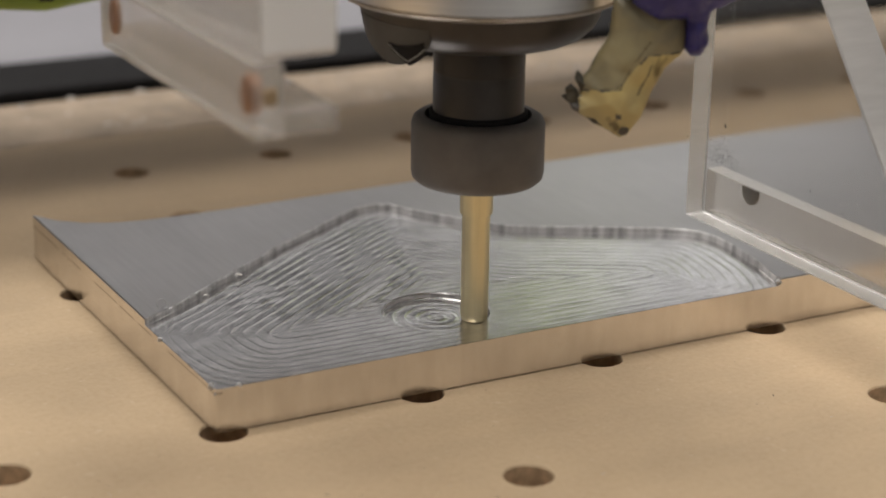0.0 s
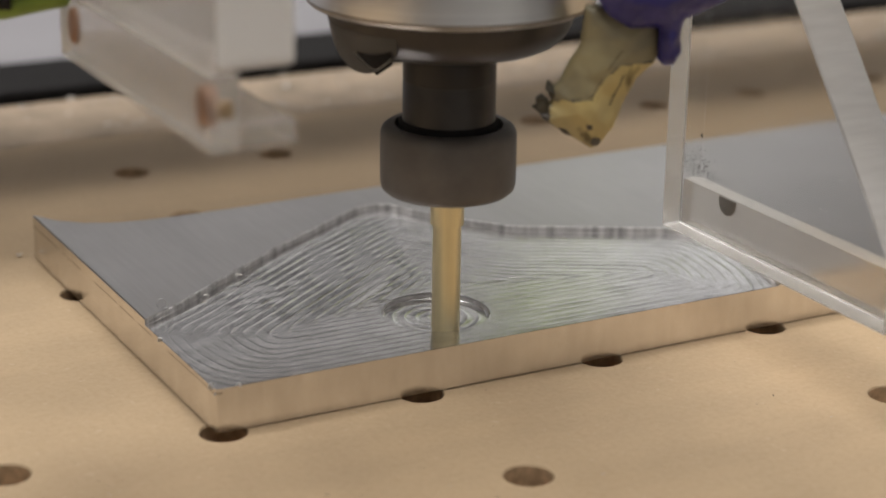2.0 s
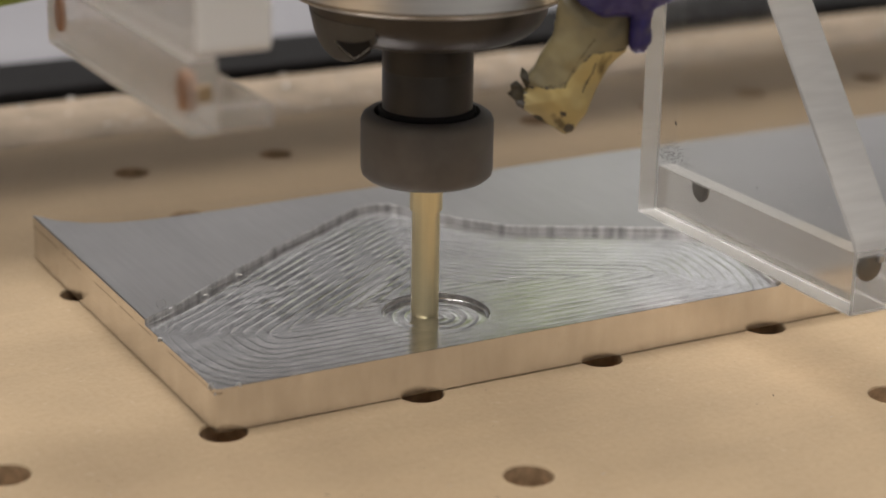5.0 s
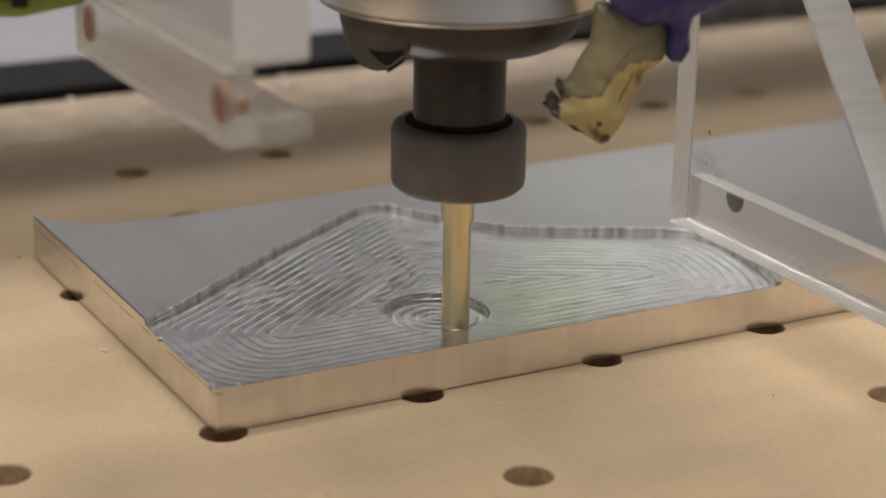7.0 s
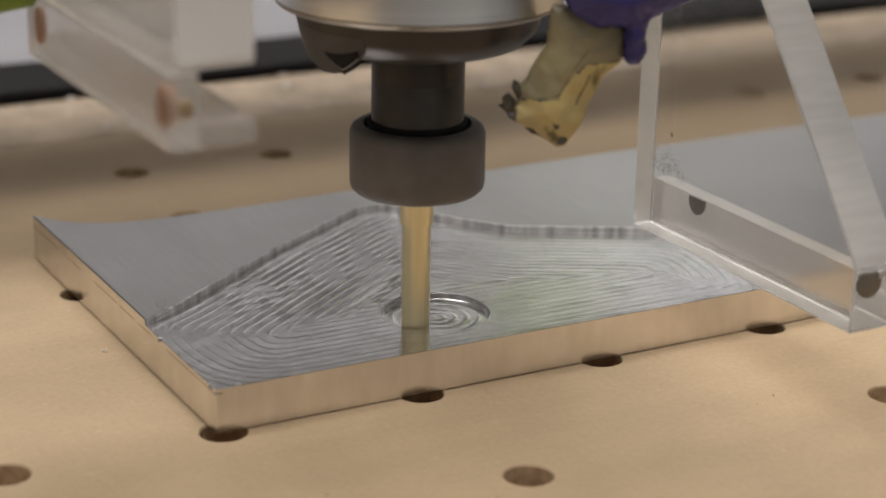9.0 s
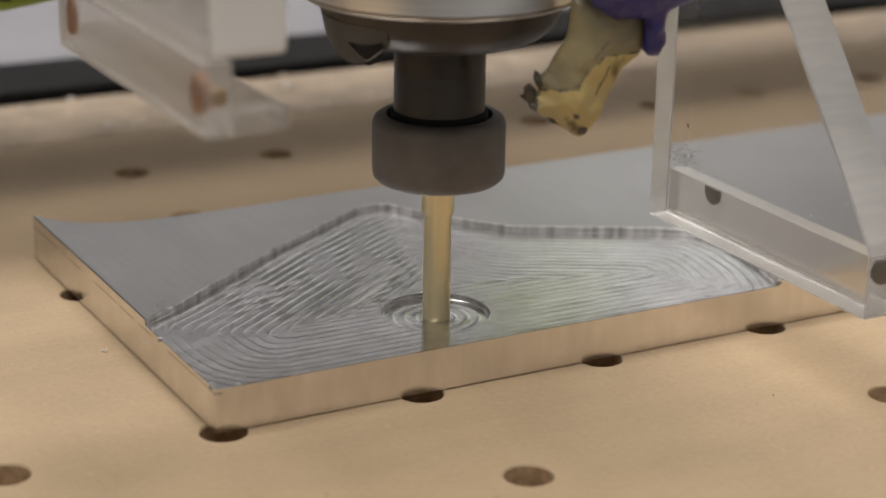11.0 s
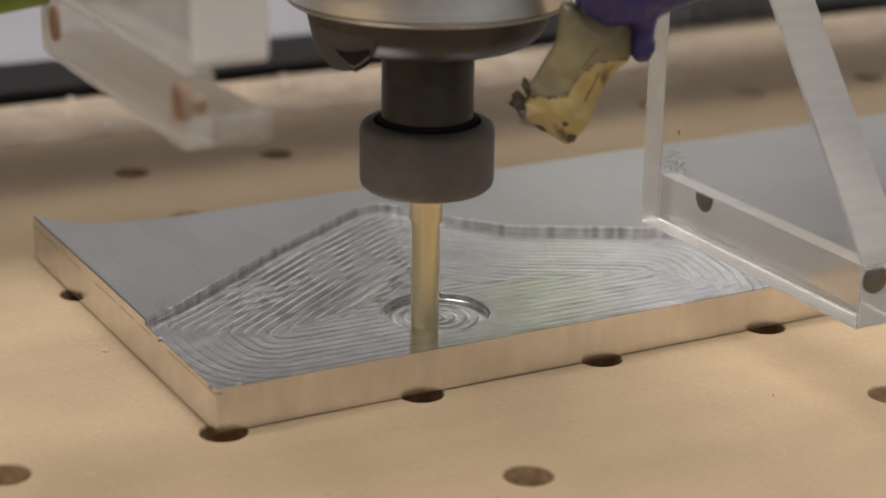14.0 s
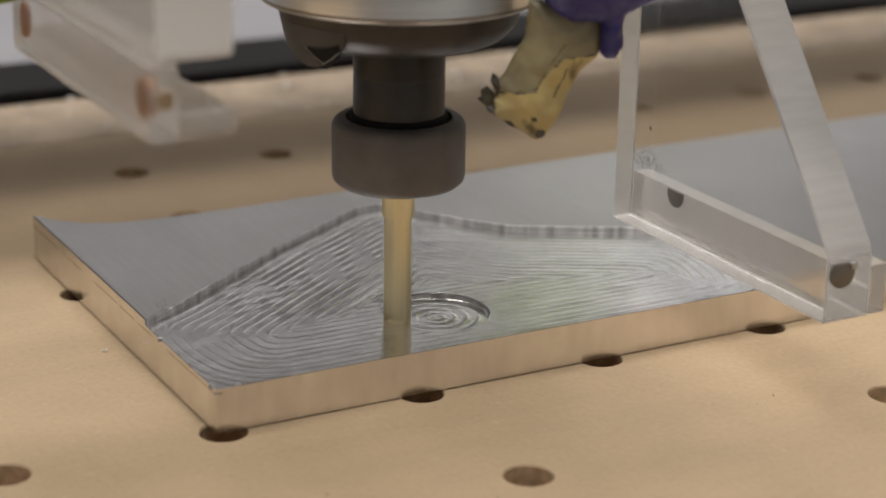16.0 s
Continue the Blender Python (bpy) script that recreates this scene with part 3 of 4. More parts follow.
def scattered(name, label, count, area, z, size, material, seed):
    """Many tiny flakes strewn over a stretch of the bed."""
    rng = random.Random(seed)
    bm = bmesh.new()
    for _ in range(count):
        c = Vector((rng.uniform(area[0], area[2]), rng.uniform(area[1], area[3]), z))
        s = size * (0.3 + rng.random() ** 2)
        vs = [bm.verts.new(c + Vector((rng.uniform(-s, s), rng.uniform(-s, s), rng.uniform(0, 1) * s * 0.8))) for _ in range(4)]
        for f in ((0, 1, 2), (0, 2, 3), (0, 3, 1), (1, 3, 2)):
            bm.faces.new([vs[i] for i in f])
    ob = new(name, mesh_of(name, bm, material))
    tagged(ob, label, "chips", kind="stuff")


scattered("metal_chips", "small bright metal chips strewn along the board's back strip", 420, (-0.1, 0.244, 0.6, 0.295), 0.0004, 0.0018, PALECHIP, 3)
scattered("swarf_clumps", "pale clumps of swarf on the dusty back strip", 26, (-0.06, 0.246, 0.36, 0.294), 0.0004, 0.0042, PALECHIP, 12)
scattered("metal_flakes", "tiny bright flakes lying on the drilled board", 26, (-0.12, -0.12, 0.4, 0.0), 0.0, 0.0006, CHIP, 5)
scattered("dust_specks", "tiny dark dust specks on the drilled board", 260, (-0.12, -0.14, 0.45, 0.02), 0.0, 0.00035, DIRT, 7)

# ---- the moving head: everything stands in its own space round the cutter's axis ----
AXIS = (0.0658, 0.0224)


def spindle():
    thing = empty("router_spindle", "steel router spindle with black collet nut and gold cutter", "router spindle", (*AXIS, 0))
    bm = lathe(bmesh.new(), [(0.0001, 0.0092), (0.0030, 0.0092), (0.0033, 0.0096), (0.0034, 0.0110), (0.0034, 0.0362), (0.0035, 0.0366), (0.0031, 0.0367)], 48)
    cutter = part("cutter", bm, GOLD, thing, "gold coated end mill", True)
    bm = lathe(bmesh.new(), [(0.0033, 0.0366), (0.0039, 0.0367), (0.0040, 0.0371), (0.0040, 0.0455), (0.002, 0.0457)], 48)
    part("shank", bm, GOLD, cutter, "", True)
    u = 0.0031
    bm = lathe(bmesh.new(), [(r, z + u) for r, z in ((0.0041, 0.0422), (0.0120, 0.0417), (0.0146, 0.0422), (0.0157, 0.0432), (0.0160, 0.0446), (0.0160, 0.0562), (0.0155, 0.0575), (0.0143, 0.0583), (0.0128, 0.0584), (0.0124, 0.0575), (0.0122, 0.056), (0.010, 0.056))], 72)
    part("collet_nut", bm, NUT_STEEL, thing, "dark grey steel collet nut", True)
    bm = lathe(bmesh.new(), [(0.0095, 0.0578), (0.0116, 0.0579), (0.0117, 0.0622), (0.0112, 0.0626), (0.0100, 0.0626)], 64)
    part("collar", bm, BLACK, thing, "black collar inside the nut", True)
    bm = lathe(bmesh.new(), [(0.0095, 0.0600), (0.0109, 0.0601), (0.0109, 0.0717), (0.0108, 0.0720), (0.0108, 0.0726), (0.0095, 0.0727)], 64)
    part("shaft_band", bm, BAND_STEEL, thing, "worn brown lower shaft band", True)
    bm = lathe(bmesh.new(), [(0.0095, 0.0720), (0.0108, 0.0722), (0.0109, 0.0728), (0.0109, 0.0815), (0.0095, 0.0818)], 64)
    part("shaft", bm, NECK_STEEL, thing, "dark oiled steel shaft", True)
    bm = lathe(bmesh.new(), [(0.0105, 0.0800), (0.0190, 0.0802), (0.0222, 0.0807), (0.0243, 0.0817), (0.0250, 0.0823), (0.0268, 0.0840), (0.0280, 0.0862), (0.0285, 0.0903), (0.0270, 0.0908)], 96)
    part("end_cap", bm, BURNT, thing, "browned steel spindle end cap", True)
    bm = lathe(bmesh.new(), [(0.0265, 0.0918), (0.0331, 0.0918), (0.0331, 0.1150), (0.0400, 0.1152), (0.0400, 0.34), (0.01, 0.34)], 96)
    housing = part("housing", bm, STEEL, thing, "turned steel spindle housing", True)
    bm = lathe(bmesh.new(), [(0.0265, 0.0902), (0.0318, 0.0902), (0.0326, 0.0906), (0.0332, 0.0912), (0.0332, 0.0917), (0.0300, 0.0917)], 96)
    part("rim", bm, RIMSTEEL, housing, "dull lower rim with the board's tan reflection tinted in", True)
    # curved lip that hangs below the end cap
    bm = bmesh.new()
    a0, a1, n = radians(146), radians(217), 24
    rows = []
    for i in range(n + 1):
        a, w = a0 + (a1 - a0) * i / n, i / n
        drop = 0.0068 * math.sin(math.pi * w ** 1.35) ** 0.75
        rows.append([bm.verts.new((r * math.cos(a), r * math.sin(a), z)) for r, z in ((0.0282, 0.0870), (0.0278 - drop * 0.36, 0.0838 - drop), (0.0270 - drop * 0.36, 0.0838 - drop), (0.0268, 0.0870))])
    for p, q in zip(rows, rows[1:]):
        for k in range(4):
            bm.faces.new((p[k], p[(k + 1) % 4], q[(k + 1) % 4], q[k]))
    bm.faces.new(rows[0][::-1])
    bm.faces.new(rows[-1])
    bmesh.ops.recalc_face_normals(bm, faces=bm.faces[:])
    part("lip", bm, LIPSTEEL, thing, "curved steel lip", True)
    def on_lip(ang, v, out):
        w = (radians(ang) - a0) / (a1 - a0)
        drop = 0.0068 * math.sin(math.pi * w ** 1.35) ** 0.75
        r, z = 0.0282 + out - v * (0.0004 + drop * 0.36), 0.0870 - v * (0.0032 + drop)
        return Vector((r * math.cos(radians(ang)), r * math.sin(radians(ang)), z))

    # the notch's dark inside, laid on the lip as a thin black patch
    corners = ((191, 0.50), (203, 0.96), (214, 0.92), (214, 0.58))
    bm = bmesh.new()
    rows = []
    for i in range(9):
        f = i / 8
        top = [corners[0][n] + (corners[3][n] - corners[0][n]) * f for n in (0, 1)]
        foot = [corners[1][n] + (corners[2][n] - corners[1][n]) * f for n in (0, 1)]
        row = [on_lip(top[0] + (foot[0] - top[0]) * g, top[1] + (foot[1] - top[1]) * g, 0.0003) for g in (0, 0.33, 0.67, 1)]
        rows.append([bm.verts.new(p) for p in row] + [bm.verts.new(row[3] * 0.985), bm.verts.new(row[0] * 0.985)])
    for p, q in zip(rows, rows[1:]):
        for i in range(6):
            bm.faces.new((p[i], p[(i + 1) % 6], q[(i + 1) % 6], q[i]))
    bm.faces.new(rows[0][::-1])
    bm.faces.new(rows[-1])
    bmesh.ops.recalc_face_normals(bm, faces=bm.faces[:])
    notch_patch = part("slot", bm, BLACK, thing, "raised black patch standing in for the lip's dark notch")
    for p, q in zip(corners[:2], corners[1:3]):
        bm = tube(bmesh.new(), [on_lip(p[0] + (q[0] - p[0]) * f, p[1] + (q[1] - p[1]) * f, 0.0004) for f in (0, 0.2, 0.4, 0.6, 0.8, 1)], [0.00016] * 6, 6)
        part("slot_edge", bm, GREYPLASTIC, notch_patch, "thin grey edge")
    return thing


def right_bracket():
    thing = empty("acrylic_side_bracket", "clear acrylic side bracket with sawn edges and dark screws", "acrylic bracket", (*AXIS, 0))
    o = Vector((*AXIS, 0))
    bm = bmesh.new()
    # panel: upright far edge, level foot, leaning near edge
    out = [(0.0303, 0.0245), (0.0303, 0.1300), (0.0110, 0.1300), (-0.0562, 0.0420), (-0.0572, 0.0395), (-0.0572, 0.0250), (-0.0567, 0.0245)]
    prism(bm, [(a - o.y, b) for a, b in out[::-1]], 0.1330 - o.x, 0.1457 - o.x, 0)
    bmesh.ops.recalc_face_normals(bm, faces=bm.faces[:])
    bmesh.ops.bevel(bm, geom=bm.edges[:], offset=0.0004, segments=1, affect="EDGES")
    bm.normal_update()
    for f in bm.faces:
        f.material_index = 0 if abs(f.normal.x) > 0.9 else 1
        if f.normal.y < -0.97 or f.normal.z < -0.9:
            f.material_index = 2
    part("panel", bm, (CLEAR, FROST, HAZE), thing, "clear acrylic panel with sawn edges").visible_shadow = False
    bm = box(bmesh.new(), (0.1459 - o.x, -0.0567 - o.y, 0.0247), (0.1507 - o.x, 0.0300 - o.y, 0.0366), 0.0004)
    bm.normal_update()
    for f in bm.faces:
        f.material_index = 1 if f.normal.z > 0.5 else 0
    part("foot_rail", bm, (HAZE, FROST), thing, "hazy acrylic foot rail")
    head = [(0.0001, 0.0), (0.0028, 0.0), (0.0034, 0.0004), (0.0034, 0.0012), (0.0016, 0.0014), (0.0016, 0.0016), (0.0001, 0.0016)]
    # the upper edge of each screw head is cut off by the ledge above it
    for axis, turn, place, top in (("Y", 90, (0.1438, 0.0100, 0.0357), 0.0366), ("X", -90, (0.1370, -0.0580, 0.0362), 0.0386)):
        bm = lathe(bmesh.new(), head, 28)
        bmesh.ops.rotate(bm, verts=bm.verts[:], cent=(0, 0, 0), matrix=Matrix.Rotation(radians(turn), 3, axis))
        bmesh.ops.translate(bm, verts=bm.verts[:], vec=Vector(place) - o)
        bmesh.ops.bisect_plane(bm, geom=bm.verts[:] + bm.edges[:] + bm.faces[:], plane_co=(0, 0, top), plane_no=(0, 0, 1), clear_outer=True)
        bmesh.ops.holes_fill(bm, edges=[e for e in bm.edges if e.is_boundary])
        screw = part("screw", bm, SCREW, thing, "dark screw head", True)
        if axis == "X":
            bm = box(bmesh.new(), (0.1388 - o.x, -0.0586 - o.y, 0.0372), (0.1404 - o.x, -0.0574 - o.y, 0.0388), 0.0003)
            part("nut_corner", bm, CHIP, screw, "bright nut corner")
    # grey dust clinging to the panel's face near its corner
    bm = bmesh.new()
    rng = random.Random(11)
    spots = [(0.0150, 0.0525, 0.00035), (0.0148, 0.0521, 0.0003), (-0.020, 0.045, 0.00025), (-0.032, 0.043, 0.0002)]
    spots += [(0.0162 + rng.gauss(0, 0.0042), 0.0422 + abs(rng.gauss(0, 0.0024)) + rng.gauss(0, 0.0006), 0.00005 + 0.00011 * rng.random() ** 2) for _ in range(260)]
    for y, z, r in spots:
        n = 5
        k = [bm.verts.new((0.13295 - o.x, y - o.y + r * rng.uniform(0.6, 1.3) * math.cos(6.283 * i / n), z + r * rng.uniform(0.6, 1.6) * math.sin(6.283 * i / n))) for i in range(n)]
        tip = bm.verts.new((0.1327 - o.x, y - o.y, z))
        for i in range(n):
            bm.faces.new((k[i], k[(i + 1) % n], tip))
        bm.faces.new(k[::-1])
    bmesh.ops.recalc_face_normals(bm, faces=bm.faces[:])
    tagged(part("dust", bm, DIRT, thing, "dark metal dust specks"), kind="stuff")
    bm = bmesh.new()
    for _ in range(70):
        c = Vector((0.1328 - o.x, rng.uniform(-0.02, 0.029) - o.y, 0.082 + abs(rng.gauss(0, 0.012))))
        r = 0.00007 + 0.00022 * rng.random() ** 3
        v = [bm.verts.new(c + Vector((rng.uniform(0, 0.0001), rng.uniform(-r, r), rng.uniform(-r, r)))) for _ in range(4)]
        for f in ((0, 1, 2), (0, 2, 3), (0, 3, 1), (1, 3, 2)):
            bm.faces.new([v[i] for i in f])
    tagged(part("bright_specks", bm, CHIP, thing, "bright metal specks on the panel"), kind="stuff")
    return thing


def left_bracket():
    thing = empty("acrylic_side_bracket", "clear acrylic channel bracket with a frosted block and brass inserts", "acrylic bracket", (*AXIS, 0))
    o = Vector((*AXIS, 0))
    y0, y1 = -0.0548 - o.y, 0.0300 - o.y
    bm = box(bmesh.new(), (-0.0240 - o.x, y0, 0.0850), (-0.0182 - o.x, y1, 0.0994), 0.0006)
    bm.normal_update()
    for f in bm.faces:
        f.material_index = 1 if f.normal.z > 0.7 else 0
    web = part("web", bm, (HAZE, FROST), thing, "hazy acrylic web")
    web.visible_shadow = False
    bm = box(bmesh.new(), (-0.0181 - o.x, y0, 0.0850), (-0.0070 - o.x, y1, 0.0898), 0.0010)
    part("foot_flange", bm, HAZE, thing, "hazy acrylic foot flange")
    bm = box(bmesh.new(), (-0.0226 - o.x, y0 + 0.0004, 0.0995), (-0.0070 - o.x, y1, 0.1320), 0.0015)
    bm.normal_update()
    for f in bm.faces:
        f.material_index = 1 if f.normal.x < -0.7 else 0
    part("block", bm, (MILKY, HAZE), thing, "frosted white block")
    for y in (-0.0514, 0.0205):
        bm = lathe(bmesh.new(), [(0.0001, 0.0), (0.0021, 0.0), (0.0024, 0.0003), (0.0024, 0.0025), (0.0001, 0.0025)], 20)
        bmesh.ops.scale(bm, verts=bm.verts[:], vec=(1.6, 0.9, 1))
        bmesh.ops.rotate(bm, verts=bm.verts[:], cent=(0, 0, 0), matrix=Matrix.Rotation(radians(90), 3, "Y"))
        bmesh.ops.translate(bm, verts=bm.verts[:], vec=(-0.0246 - o.x, y - o.y, 0.0932))
        part("insert", bm, COPPER, web, "dull copper-coloured insert", True)
    bm = box(bmesh.new(), (-0.0224 - o.x, y0 - 0.0001, 0.0912), (-0.0194 - o.x, y0 + 0.002, 0.0945), 0.0006)
    part("insert", bm, OCHRE, web, "dull ochre insert")
    return thing


def pillow(outline, thick, edge, lump, scale, centre, step=0.00045):
    """A wad of wrapped tape: an outline across the view, swollen to both sides and crumpled."""
    us, ws = [p[0] for p in outline], [p[1] for p in outline]
    a, b = np.arange(min(us), max(us) + step, step), np.arange(min(ws), max(ws) + step, step)
    gu, gw = np.meshgrid(a, b, indexing="ij")
    d, inside = seg_dist(gu, gw, outline)
    swell = thick * np.sqrt(np.clip(d / edge, 0, 1)) + 0.0004
    across, away = Vector((0.8792, -0.4764, 0)), Vector((0.4764, 0.8792, 0))
    bm = bmesh.new()
    front, back = {}, {}
    for i in range(len(a)):
        for j in range(len(b)):
            if inside[i, j]:
                base = Vector(centre) + across * gu[i, j] + Vector((0, 0, gw[i, j]))
                n = noise.noise(base * scale) + 0.5 * noise.noise(base * scale * 2.7)
                s = swell[i, j]
                front[i, j] = bm.verts.new(base - away * (s + lump * n))
                back[i, j] = bm.verts.new(base + away * (s + lump * n * 0.5))
    for i, j in list(front):
        q = [(i, j), (i + 1, j), (i + 1, j + 1), (i, j + 1)]
        if all(k in front for k in q):
            bm.faces.new([front[k] for k in q])
            bm.faces.new([back[k] for k in q[::-1]])
    rim = [e for e in bm.edges if e.is_boundary]
    bmesh.ops.bridge_loops(bm, edges=rim)
    bmesh.ops.recalc_face_normals(bm, faces=bm.faces[:])
    return bm, across


def span(u, w, a, b, c, d):
    """Distance of a point from a short line in the plane of the wrap."""
    k = max(0.0, min(1.0, ((u - a) * (c - a) + (w - b) * (d - b)) / ((c - a) ** 2 + (d - b) ** 2)))
    return math.hypot(u - a - k * (c - a), w - b - k * (d - b))


def nozzle():
    thing = empty("air_nozzle", "air nozzle wrapped in wrinkled yellow tape, blue tape above", "air nozzle", (*AXIS, 0))
    c = Vector((0.0835 - AXIS[0], -0.0125 - AXIS[1], 0.0647))
    wad = [(-0.0030, 0.0300), (0.0130, 0.0290), (0.0138, 0.0205), (0.0125, 0.0173), (0.0089, 0.0140), (0.0066, 0.0088), (0.0043, 0.0030), (0.0012, -0.0016), (-0.0006, -0.0024), (-0.0057, 0.0006), (-0.0118, 0.0044), (-0.0126, 0.0063), (-0.0108, 0.0060), (-0.0112, 0.0088), (-0.0098, 0.0080), (-0.0100, 0.0112), (-0.0081, 0.0131), (-0.0064, 0.0170), (-0.0040, 0.0209)]
    bm, across = pillow(wad, 0.0042, 0.006, 0.0008, 130, c, 0.00028)
    for f in bm.faces:
        p = f.calc_center_median() - c
        u, w = p.dot(across), p.z
        seam = np.interp(u + 0.0006 * noise.noise(p * 900), [-0.0105, -0.0078, -0.0017, 0.0015, 0.0045, 0.0150], [0.0085, 0.0093, 0.0096, 0.0142, 0.0174, 0.0184])
        f.material_index = 0 if w < seam else 1
        stain = 0.0006 * noise.noise(p * 1500)
        # shade in the folds, painted as thin dark lines
        crease = min(span(u, w, *c2) for c2 in ((-0.0012, 0.0098, 0.0012, 0.0150), (0.0030, 0.0085, 0.0052, 0.0135), (-0.0065, 0.0095, -0.0015, 0.0105), (0.0048, 0.0128, 0.0056, 0.0150), (0.0010, 0.0150, 0.0050, 0.0205)))
        if crease + 0.35 * stain < 0.00016 + 0.0002 * noise.noise(p * 300):
            f.material_index = 3
        if math.hypot(u + 0.0012, w - 0.0034) + stain < 0.0006 or math.hypot(u - 0.0002, w + 0.0004) + stain < 0.0012 or (u < -0.0100 + stain) or abs(w - seam) + 0.4 * stain < 0.0002 and noise.noise(p * 420) > 0.1:
            f.material_index = 2
    wrap = part("tape_wrap", bm, (TAPE, OLDTAPE, DIRT, CREASE), thing, "wrinkled yellow masking tape, olive and stained, with shaded creases painted in", True)
    away = Vector((0.4764, 0.8792, 0))
    # torn dark flaps at the open end
    for flap in (((-0.0100, 0.0050), (-0.0126, 0.0062), (-0.0140, 0.0072), (-0.0131, 0.0079), (-0.0133, 0.0094), (-0.0120, 0.0104), (-0.0104, 0.0090)),
                 ((-0.0098, 0.0088), (-0.0112, 0.0116), (-0.0108, 0.0134), (-0.0096, 0.0124), (-0.0086, 0.0100)),
                 ((-0.0062, 0.0024), (-0.0084, 0.0028), (-0.0066, 0.0012), (-0.0044, 0.0006))):
        bm = bmesh.new()
        pts = [c + across * a + Vector((0, 0, b)) - away * (0.0016 + 0.0012 * noise.noise((a * 900, b * 900, 1))) for a, b in flap]
        front = [bm.verts.new(q) for q in pts]
        rear = [bm.verts.new(q + away * 0.0006) for q in pts]
        bm.faces.new(front)
        bm.faces.new(rear[::-1])
        for i in range(len(pts)):
            j = (i + 1) % len(pts)
            bm.faces.new((front[i], rear[i], rear[j], front[j]))
        bmesh.ops.recalc_face_normals(bm, faces=bm.faces[:])
        bmesh.ops.triangulate(bm, faces=[f for f in bm.faces if len(f.verts) > 4])
        part("torn_flap", bm, FLAPTAPE, wrap, "dark torn flap of tape")
    c = c + Vector((0.4764, 0.8792, 0)) * -0.0025
    sleeve = [(-0.0015, 0.0330), (0.0013, 0.0284), (0.0064, 0.0256), (0.0126, 0.0256), (0.0128, 0.0184), (0.0142, 0.0172), (0.0165, 0.0176), (0.0182, 0.0204), (0.0178, 0.0250), (0.0184, 0.0274), (0.0266, 0.0316), (0.0330, 0.0370), (0.0280, 0.0460), (0.0020, 0.0440)]
    bm, across = pillow(sleeve, 0.0058, 0.006, 0.0008, 240, c, 0.0005)
    part("blue_wrap", bm, BLUE, thing, "glossy blue tape", True)
    return thing


def green_cable():
    thing = empty("cable_sleeve", "green cable sleeve beside the acrylic bracket", "cable", (*AXIS, 0))
    o = Vector((*AXIS, 0))
    pts = [Vector(p) - o for p in ((-0.062, 0.040, 0.1010), (-0.050, 0.035, 0.0975), (-0.036, 0.030, 0.0968), (-0.0245, 0.026, 0.0992), (-0.016, 0.02, 0.1080))]
    bm = tube(bmesh.new(), pts, [0.0032] * 5, 16)
    part("sleeve", bm, GREEN, thing, "", True)
    bm = tube(bmesh.new(), [p + Vector((-0.002, -0.001, 0.0062)) for p in pts], [0.0036] * 5, 16)
    part("hose", bm, GREYPLASTIC, thing, "grey hose above the sleeve", True)
    for p in (pts[1], pts[2]):
        bm = tube(bmesh.new(), [p + Vector((-0.0015, -0.0005, 0.0030)), p + Vector((0.0015, -0.0015, 0.0030))], [0.0042, 0.0042], 16)
        part("clip", bm, BLACK, thing, "thin dark clip")
    return thing


def blown_chip(name_label, size, seed):
    """A single curled flake of swarf."""
    rng = random.Random(seed)
    thing = empty("swarf_chip", name_label, "metal chip")
    bm = bmesh.new()
    pts = [(size * 0.6 * math.cos(0.7 * k), size * 0.5 * math.sin(0.7 * k), size * (0.25 + 0.09 * k + 0.1 * rng.random())) for k in range(7)]
    tube(bm, pts, [size * (0.12 + 0.1 * math.sin(0.5 * k)) for k in range(7)], 6)
    part("flake", bm, PALECHIP, thing)
    return thing


CHIPS = [blown_chip("small bright metal chip blown onto the drilled board", s, n) for s, n in ((0.0013, 1), (0.0012, 2), (0.0010, 3))]
HEAD = [spindle(), right_bracket(), left_bracket(), nozzle(), green_cable()]


